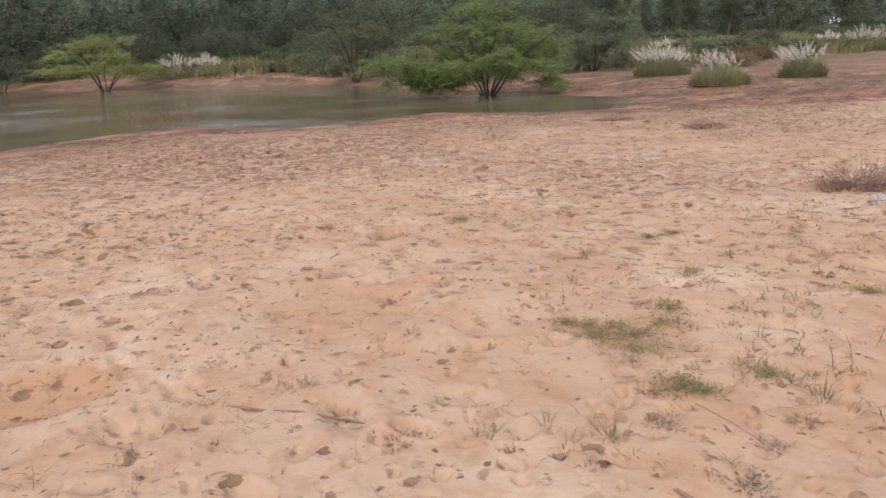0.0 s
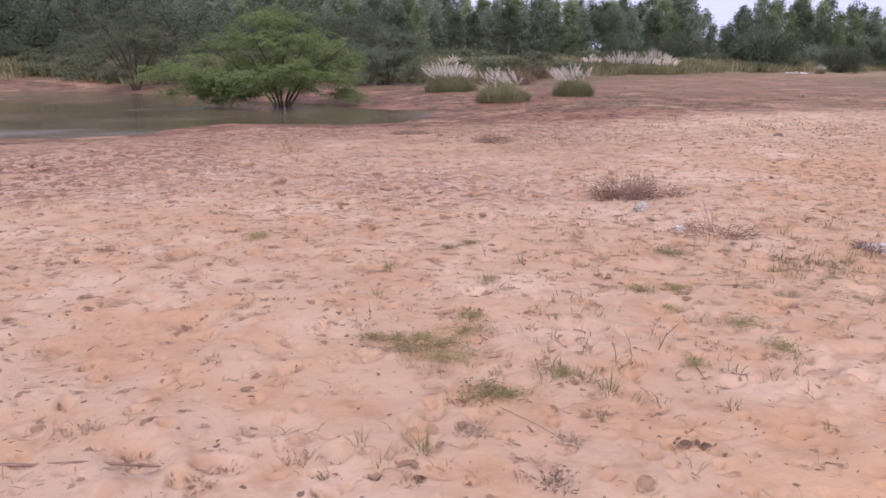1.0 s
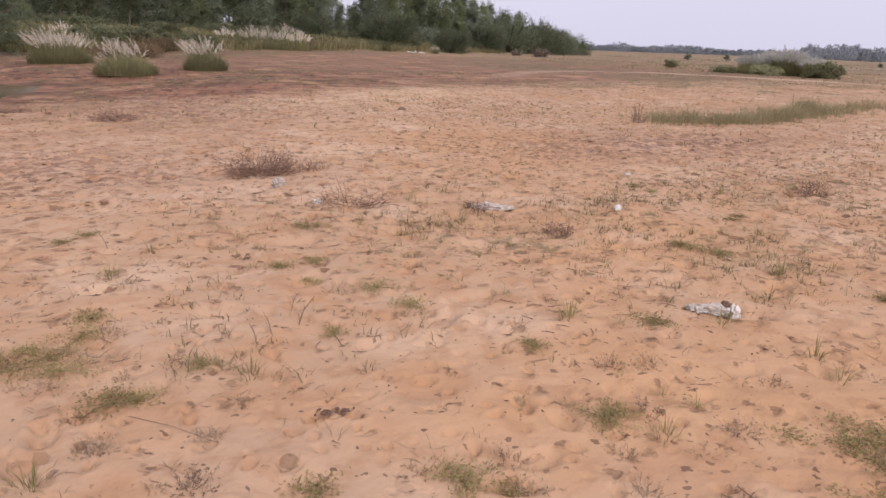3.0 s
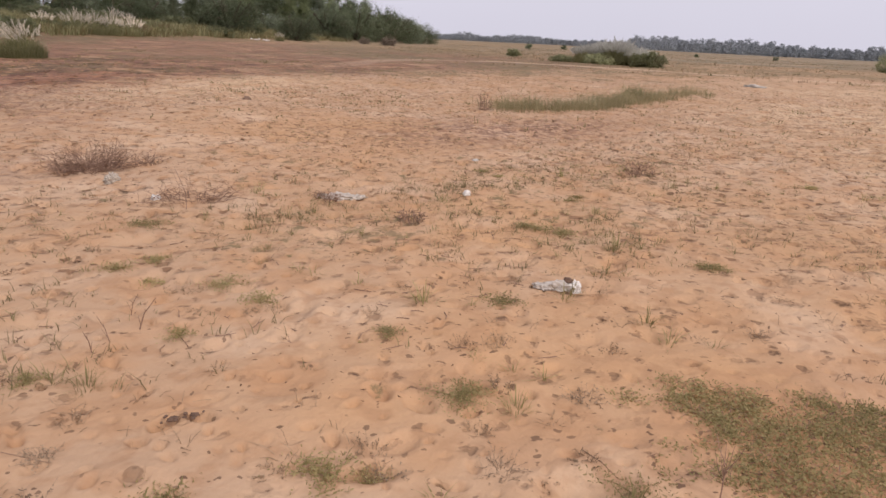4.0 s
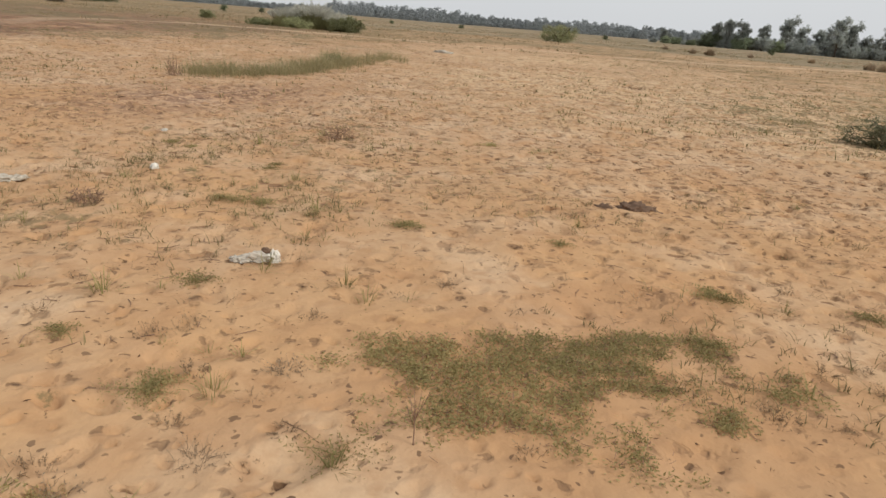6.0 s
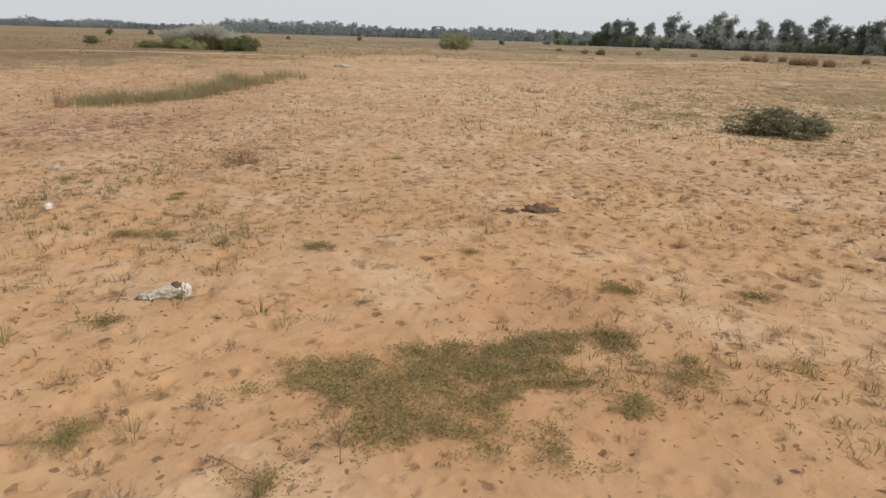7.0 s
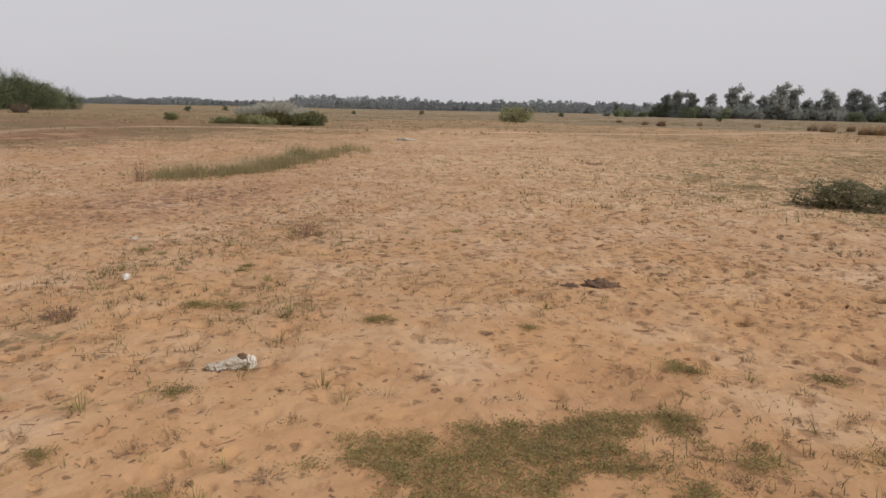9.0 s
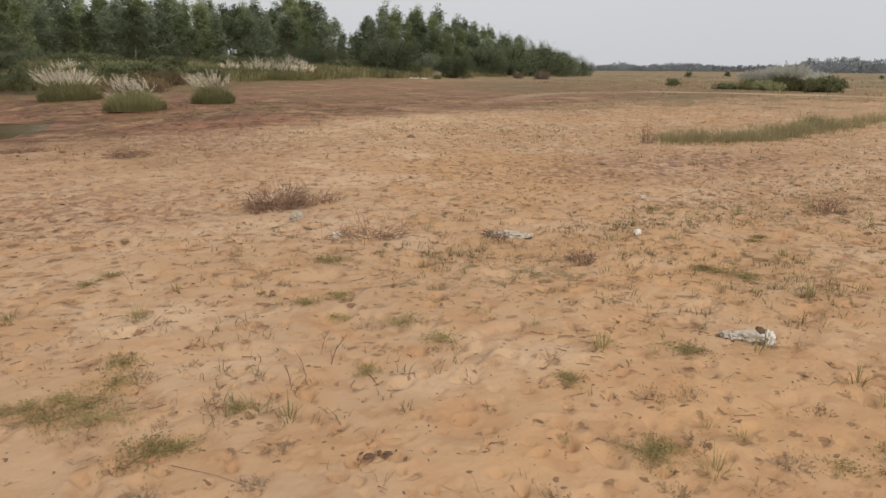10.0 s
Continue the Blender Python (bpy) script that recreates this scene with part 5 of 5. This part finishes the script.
def sand_points(seed, count, near, far, low, high, scale, bias):
    """Loosely clustered places on the sand within a sector."""
    rs = np.random.RandomState(seed)
    d = np.exp(rs.uniform(math.log(near), math.log(far), count * 14))
    d = d[rs.random_sample(len(d)) < (d / far) ** 0.75]
    x, y, az, d, dice = candidates(seed + 1, low, high, d)
    keep = (dice < bias + 1.6 * value_noise(x, y, scale, seed)) & (pond_distance(x, y) > 1.0)
    return list(zip(x[keep], y[keep]))[:count]


def build_sand_litter():
    """Sprigs, seedlings and trampled bits, too many to count."""
    rng = random.Random(120)
    g = Geo()
    pts = sand_points(61, 1400, 3.2, 17, 28, 136, 1.6, 0.45)
    patches = [(7.66, 3.18, 60), (7.87, 2.62, 50), (8.08, 2.18, 60), (9.47, 1.8, 60), (9.48, 1.39, 50), (8.57, 0.93, 60), (4.76, 3.8, 45), (4.38, 3.78, 40), (4.96, 3.63, 50), (6.64, 3.1, 60),
               (5.37, 0.84, 40), (5.44, 2.76, 40), (6.16, 1.3, 40), (6.56, 0.0, 25), (5.98, -1.23, 30), (9.85, -1.25, 30), (9.38, -0.14, 30), (5.66, 1.84, 35), (6.57, 3.12, 50), (7.52, 2.83, 60),
               (8.8, 2.86, 70), (9.17, 2.33, 60), (11.05, 2.08, 70), (11.59, 1.45, 60), (12.14, 0.94, 70), (5.65, 1.27, 35), (5.79, 2.63, 40), (10.2, 3.0, 60)]
    pts += sand_points(64, 700, 7.0, 20, 50, 84, 1.2, 0.3)
    for px, py, many in patches:
        wide = 0.028 * math.hypot(px, py) + 0.1
        pts += [(px + rng.gauss(0, wide) * 1.3, py + rng.gauss(0, wide)) for _ in range(many)]
    xs, ys = np.array(pts).T
    for x, y, z in zip(xs, ys, height(xs, ys) + fine_height(xs, ys)):
        for _ in range(rng.randrange(3, 9)):
            a, h = rng.uniform(0, 6.28), rng.uniform(0.02, 0.085) * (1 if math.hypot(x, y) < 8 else 0.7)
            out = Vector((math.cos(a), math.sin(a), 0)) * h * rng.uniform(0.3, 1.3)
            g.blade((x + rng.gauss(0, 0.022), y + rng.gauss(0, 0.022), z - 0.008), Vector((0, 0, h)) + out * 0.4, out, 0.0048 * rng.uniform(0.7, 1.4))
    tagged(new("sparse_grass", g.mesh("sparse_grass", BLADE_SPRIG)), "sparse short sprigs of yellow-green grass on sand", "grass", kind="stuff")
    g = Geo()
    pts = sand_points(67, 1100, 2.4, 17, -34, 136, 1.3, 0.5)
    xs, ys = np.array(pts).T
    for x, y, z in zip(xs, ys, height(xs, ys) + fine_height(xs, ys)):
        for _ in range(rng.randrange(2, 7)):
            a, h = rng.uniform(0, 6.28), 0.055 * rng.random() ** 1.5 + 0.005
            out = Vector((math.cos(a), math.sin(a), 0)) * rng.uniform(0.02, 0.09)
            foot = Vector((x + rng.gauss(0, 0.03), y + rng.gauss(0, 0.03), z - 0.004))
            g.tube([foot, foot + out * 0.5 + Vector((0, 0, h * 0.7)), foot + out + Vector((0, 0, h))], 0.0015, 0.0009, 3)
    tagged(new("dry_sprigs", g.mesh("dry_sprigs", BLADE_DRY)), "brittle brown sprigs strewn over the sand", "dry grass", kind="stuff")
    g = Geo()
    pts = sand_points(70, 16000, 2.8, 38, -34, 136, 1.5, 0.5)
    xs, ys = np.array(pts).T
    for x, y, z in zip(xs, ys, height(xs, ys) + fine_height(xs, ys)):
        a = rng.uniform(0, 6.28)
        d = math.hypot(x, y)
        n = 0.004 + 0.016 * rng.random() ** 3 + 0.0018 * d
        way = Vector((math.cos(a), math.sin(a), rng.uniform(-0.1, 0.25)))
        w = n * rng.uniform(0.08, 0.26)
        base = len(g.v)
        side = Vector((-way.y, way.x, 0)) * w
        c = Vector((x, y, z - 0.002))
        up = Vector((0, 0, w * 0.8 + 0.002))
        g.v += [tuple(c - way * n), tuple(c + side), tuple(c + way * n), tuple(c - side), tuple(c + up)]
        g.f += [(base, base + 1, base + 4), (base + 1, base + 2, base + 4), (base + 2, base + 3, base + 4), (base + 3, base, base + 4)]
    clods = Geo()
    pts = sand_points(73, 7000, 7.0, 34, -34, 136, 1.7, 0.5)
    xs, ys = np.array(pts).T
    for x, y, z in zip(xs, ys, height(xs, ys) + fine_height(xs, ys)):
        d = math.hypot(x, y)
        n = (0.014 + 0.035 * rng.random() ** 2) * (0.7 + 0.06 * d)
        a = rng.uniform(0, 6.28)
        base = len(clods.v)
        for k in range(6):
            t = k * math.pi / 3
            u, v = math.cos(t) * n * rng.uniform(1.0, 2.2), math.sin(t) * n * rng.uniform(0.4, 0.8)
            clods.v.append((x + u * math.cos(a) - v * math.sin(a), y + u * math.sin(a) + v * math.cos(a), z - 0.006))
        clods.v.append((x + rng.gauss(0, 0.2) * n, y + rng.gauss(0, 0.2) * n, z + n * rng.uniform(0.06, 0.2)))
        clods.f += [(base + k, base + (k + 1) % 6, base + 6) for k in range(6)]
    tagged(new("sand_clods", clods.mesh("sand_clods", CLOD, True)), "kicked-up clods of damp darker sand", "sand clods", kind="stuff")
    tagged(new("trampled_litter", g.mesh("trampled_litter", LITTER)), "dark crumbs of dung, bark and trampled stalks", "litter", kind="stuff")


build_sand_litter()


def build_fallen_twigs():
    """Short dead twigs and stalks lying about, too many to count."""
    rng = random.Random(140)
    g = Geo()
    pts = sand_points(76, 420, 3.4, 13, -10, 120, 1.4, 0.45)
    xs, ys = np.array(pts).T
    for x, y, z in zip(xs, ys, height(xs, ys) + fine_height(xs, ys)):
        a, n = rng.uniform(0, 6.28), rng.uniform(0.02, 0.08)
        way = Vector((math.cos(a), math.sin(a), rng.uniform(-0.05, 0.15))) * n
        side = Vector((-way.y, way.x, 0)) * rng.uniform(-0.35, 0.35)
        c = Vector((x, y, z + 0.006))
        g.tube([c - way, c + side, c + way], 0.0032, 0.0016, 3)
        if rng.random() < 0.4:
            g.tube([c + side, c + side * 2.5 + way * 0.6 + Vector((0, 0, 0.02))], 0.0022, 0.0012, 3)
    tagged(new("fallen_twigs", g.mesh("fallen_twigs", TWIG)), "short dead twigs and stalks strewn on the sand", "twigs", kind="stuff")


build_fallen_twigs()

# ---- dead wood, dung and cast-off things ----


def brush_heap(seed, wide, deep, tall, twigs, label, name="brushwood", lean=0.0, thick=0.004, material=TWIG):
    """Dead twigs that fan up and out from a low tangled base."""
    rng = random.Random(seed)
    g = Geo()
    for _ in range(twigs):
        a, q = rng.uniform(0, 6.28), math.sqrt(rng.random())
        foot = Vector((math.cos(a) * q * wide * 0.4, math.sin(a) * q * deep * 0.4, -0.01))
        h = tall * rng.uniform(0.25, 1.0) * (1 - 0.4 * q)
        out = Vector((math.cos(a) * wide * 0.22 + lean * h, math.sin(a) * deep * 0.22, 0)) * rng.uniform(0.2, 1.1) + Vector((rng.gauss(0, 0.08), rng.gauss(0, 0.08), 0)) * wide
        mid = foot + out * 0.5 + Vector((0, 0, h * 0.65)) + scatter(rng, 0.02 * wide)
        end = foot + out + Vector((0, 0, h))
        g.tube([foot, mid, end], thick, thick * 0.5, 3)
        for _ in range(2):
            s = mid.lerp(end, rng.random())
            g.tube([s, s + scatter(rng, 0.1 * wide) + Vector((0, 0, 0.1 * tall))], thick * 0.6, thick * 0.35, 3)
    for _ in range(twigs // 2):
        a, q = rng.uniform(0, 6.28), math.sqrt(rng.random()) * 0.5
        c = Vector((math.cos(a) * q * wide, math.sin(a) * q * deep, 0.015 + rng.random() * 0.05))
        w = Vector((rng.gauss(0, 1), rng.gauss(0, 1), 0)).normalized() * rng.uniform(0.05, 0.16) * wide
        g.tube([c - w, c + scatter(rng, 0.01), c + w + Vector((0, 0, rng.uniform(0, 0.03)))], thick, thick * 0.6, 3)
    return tagged(new(name, g.mesh(name, material)), label, "brushwood")


def lump(seed, size, squash, rough, material, name, label, category, detail=3, crease=3.0, group=""):
    """A crumpled or crumbled lump of the given half sizes."""
    bm = bmesh.new()
    bmesh.ops.create_icosphere(bm, subdivisions=detail, radius=1.0)
    for v in bm.verts:
        p = v.co.copy()
        n = noise.noise(p * crease + Vector((seed * 7.1, 0, 0))) + 0.5 * noise.noise(p * crease * 2.3 + Vector((0, seed * 3.3, 0))) + 0.3 * abs(noise.noise(p * crease * 4.5))
        p *= 1 + rough * n
        v.co = Vector((p.x * size[0], p.y * size[1], max(-0.25, p.z) * size[2] * squash))
    me = bpy.data.meshes.new(name)
    bm.to_mesh(me)
    bm.free()
    me.polygons.foreach_set("use_smooth", [True] * len(me.polygons))
    me.materials.append(material)
    return tagged(new(name, me), label, category, group)


def joined(name, label, category, pieces, group=""):
    """One thing out of lumps; pieces: part name, lump, x, y, z, turn."""
    ob = thing(name, label, category, group)
    for part_name, piece, x, y, z, turn in pieces:
        piece.name = part_name
        piece.parent = ob
        for key in ("label", "category", "group"):
            if key in piece:
                del piece[key]
        piece.matrix_basis = pose(x, y, z, 0, 0, turn)
    return ob


def stick(points, thick, label, name="dead_stick"):
    g = Geo()
    pts = [Vector((x, y, ground_z(x, y) + thick * 0.6 + lift)) for x, y, lift in points]
    g.tube(pts, thick, thick * 0.5, 5)
    return tagged(new(name, g.mesh(name, TWIG, True)), label, "stick")


def build_cast_offs():
    put(brush_heap(130, 0.85, 0.5, 0.36, 210, "heap of thin reddish-brown dead brushwood on sand", thick=0.003), 4.85, 6.58, -25)
    put(brush_heap(131, 0.8, 0.4, 0.17, 52, "sparse wide tangle of dead grey-brown twigs on sand", thick=0.003), 4.52, 4.72, -40)
    put(brush_heap(132, 0.5, 0.3, 0.22, 40, "sparse dead twigs beside the brushwood heap", thick=0.003), 5.55, 6.5, 10)
    put(brush_heap(133, 0.9, 0.6, 0.14, 90, "flat mat of dark driftwood twigs on the damp sand"), 6.1, 12.5, 20)
    put(brush_heap(134, 0.95, 0.5, 0.10, 90, "flat dark mat of washed-up twigs near the shore"), 5.1, 14.8, 5)
    put(brush_heap(135, 1.1, 0.7, 0.22, 120, "low heap of dark dead branches on the sand rise", thick=0.008), 23.0, -4.9, 70)
    put(brush_heap(190, 4.2, 2.2, 1.5, 170, "dark brown heap of dead branches at the grove's foot", thick=0.035, material=BARK_PALE), *bearing_xy(58.5, 126), 40)
    put(brush_heap(191, 2.6, 1.8, 1.3, 110, "small dark heap of dead branches at the grove's foot", thick=0.035, material=BARK_PALE), *bearing_xy(56.7, 140), 10)
    put(brush_heap(136, 0.35, 0.3, 0.6, 40, "upright reddish dry weed stalks by the grass strip", "dry_weed", -0.1), 15.3, 6.5)
    put(brush_heap(137, 0.35, 0.25, 0.12, 36, "dark withered twigs on orange sand"), 5.15, 2.7, 30)
    put(brush_heap(138, 0.3, 0.22, 0.10, 34, "withered twigs round a grey scrap"), 5.3, 3.75, 80)
    put(brush_heap(139, 0.5, 0.4, 0.25, 40, "bare greyish twigs among the grass tufts"), 9.2, 1.55, 0)
    stick([(-1.07, 2.78, 0), (-0.9, 2.70, 0.004), (-0.72, 2.59, 0), (-0.45, 2.5, 0.006), (-0.28, 2.42, 0)], 0.007, "long thin dead stick lying on pale sand")
    stick([(0.9, 2.6, 0.004), (1.06, 2.41, 0), (1.13, 2.2, 0.006), (1.19, 1.98, 0.002)], 0.0017, "thin trailing dead runner on sand")
    stick([(2.34, 0.30, 0), (2.27, 0.2, 0.003), (2.22, 0.12, 0)], 0.0018, "short bent dead stick on orange sand")
    stick([(4.25, 4.5, 0.02), (4.36, 4.62, 0.16), (4.34, 4.72, 0.34)], 0.004, "single upright dead stem beside twigs")
    # torn sacks and scraps
    joined("torn_sack", "dirty white torn plastic sack half buried in sand", "sack", [
        ("body", lump(141, (0.115, 0.042, 0.06), 1.0, 0.5, RAG, "body", "", "", 5, 1.9), 0.0, 0.0, 0.018, 14),
        ("torn_end", lump(142, (0.075, 0.04, 0.035), 1.0, 0.55, RAG, "torn_end", "", "", 5, 2.2), -0.14, -0.03, 0.008, -15),
        ("flap", lump(143, (0.05, 0.045, 0.07), 1.0, 0.5, RAG_WHITE, "flap", "", "", 5, 2.2), 0.125, 0.02, 0.012, 40),
        ("knot", lump(144, (0.04, 0.03, 0.032), 1.0, 0.4, DUNG, "knot", "", "", 3, 3.0), 0.06, 0.03, 0.075, 0)])
    put(bpy.data.objects["torn_sack"], 4.12, 0.98, -82, 0.8)
    joined("plastic_sheet", "crumpled greyish white plastic sheet among weeds", "sheet", [
        ("body", lump(145, (0.17, 0.05, 0.055), 1.0, 0.5, RAG, "body", "", "", 5, 2.6), 0.0, 0.0, 0.01, 0),
        ("fold", lump(146, (0.09, 0.05, 0.035), 1.0, 0.6, BONE_GREY, "fold", "", "", 3, 4.0), 0.20, 0.02, 0.008, 30),
        ("torn_end", lump(147, (0.07, 0.05, 0.05), 1.0, 0.6, BONE_GREY, "torn_end", "", "", 3, 4.0), -0.18, 0.03, 0.01, 0)])
    put(bpy.data.objects["plastic_sheet"], 5.45, 3.68, -48, 0.9)
    put(lump(148, (0.05, 0.042, 0.05), 1.0, 0.3, RAG_WHITE, "white_cup", "small crushed white cup on sand", "cup", 3, 2.5), 6.44, 2.76, 0)
    put(lump(149, (0.075, 0.05, 0.075), 1.0, 0.6, BONE_GREY, "grey_rag", "grey and white crumpled rag beside brushwood", "rag", 5, 5.5), 4.66, 5.98, 0)
    put(lump(150, (0.06, 0.04, 0.04), 1.0, 0.5, RAG_WHITE, "white_scrap", "small white plastic scrap beside dead twigs", "scrap", 3, 3.0, "white scraps"), 4.34, 4.99, 20)
    put(lump(151, (0.07, 0.045, 0.015), 1.0, 0.5, RAG, "pale_scrap", "thin pale plastic scrap flat on the sand", "scrap", 3, 3.0, "white scraps"), 8.6, 3.65, 20)
    put(lump(152, (0.5, 0.25, 0.12), 1.0, 0.5, RAG, "pale_sheet", "pale flat sheet lying far out on the sand", "sheet", 3, 3.0), 37.2, 2.1, 70)
    rng = random.Random(160)
    for k in range(12):
        put(lump(160 + k, (rng.uniform(0.08, 0.22), 0.12, rng.uniform(0.08, 0.16)), 1.0, 0.75, RAG_WHITE, "dumped_bag", "white plastic bag dumped at the foot of the bank", "bag", 2, 3.0, "bags dumped at the bank"),
            76.5 + rng.uniform(-1.6, 1.6), 66.8 + rng.uniform(-0.6, 0.6), rng.uniform(0, 360))
    # dung
    pieces = [("clod", lump(170 + k, (rng.uniform(0.006, 0.016), rng.uniform(0.006, 0.013), rng.uniform(0.005, 0.010)), 1.0, 0.4, DUNG, "clod", "", "", 2, 3.0),
               rng.gauss(0, 0.045), rng.gauss(0, 0.03), 0.002, rng.uniform(0, 360)) for k in range(8)]
    pieces += [("clod", lump(182, (0.03, 0.017, 0.014), 1.0, 0.45, DUNG, "clod", "", "", 3, 3.0), -0.05, -0.02, 0.005, 20), ("clod", lump(183, (0.024, 0.014, 0.012), 1.0, 0.45, DUNG, "clod", "", "", 3, 3.0), 0.06, -0.01, 0.005, -20)]
    put(joined("dung_crumbs", "crumbled dark red-brown dung on sand", "dung", pieces), 1.66, 1.80, -40, 0.8)
    put(joined("dung_heap", "dark fibrous dried dung heap on sand", "dung", [
        ("clod", lump(184, (0.15, 0.085, 0.075), 1.0, 0.5, DUNG, "clod", "", "", 4, 3.5), 0, 0, 0.03, 15),
        ("clod", lump(185, (0.075, 0.05, 0.05), 1.0, 0.5, DUNG, "clod", "", "", 3, 3.0), -0.25, -0.08, 0.035, 0),
        ("clod", lump(186, (0.09, 0.05, 0.04), 1.0, 0.5, DUNG, "clod", "", "", 3, 3.0), 0.17, 0.03, 0.008, 0)]), 6.62, -1.9, -95, 1.15)
    put(lump(187, (0.11, 0.09, 0.08), 1.0, 0.35, STONE, "brown_clod", "lone brown clod on pale sand", "clod", 3, 2.5), 12.25, 11.05)


build_cast_offs()
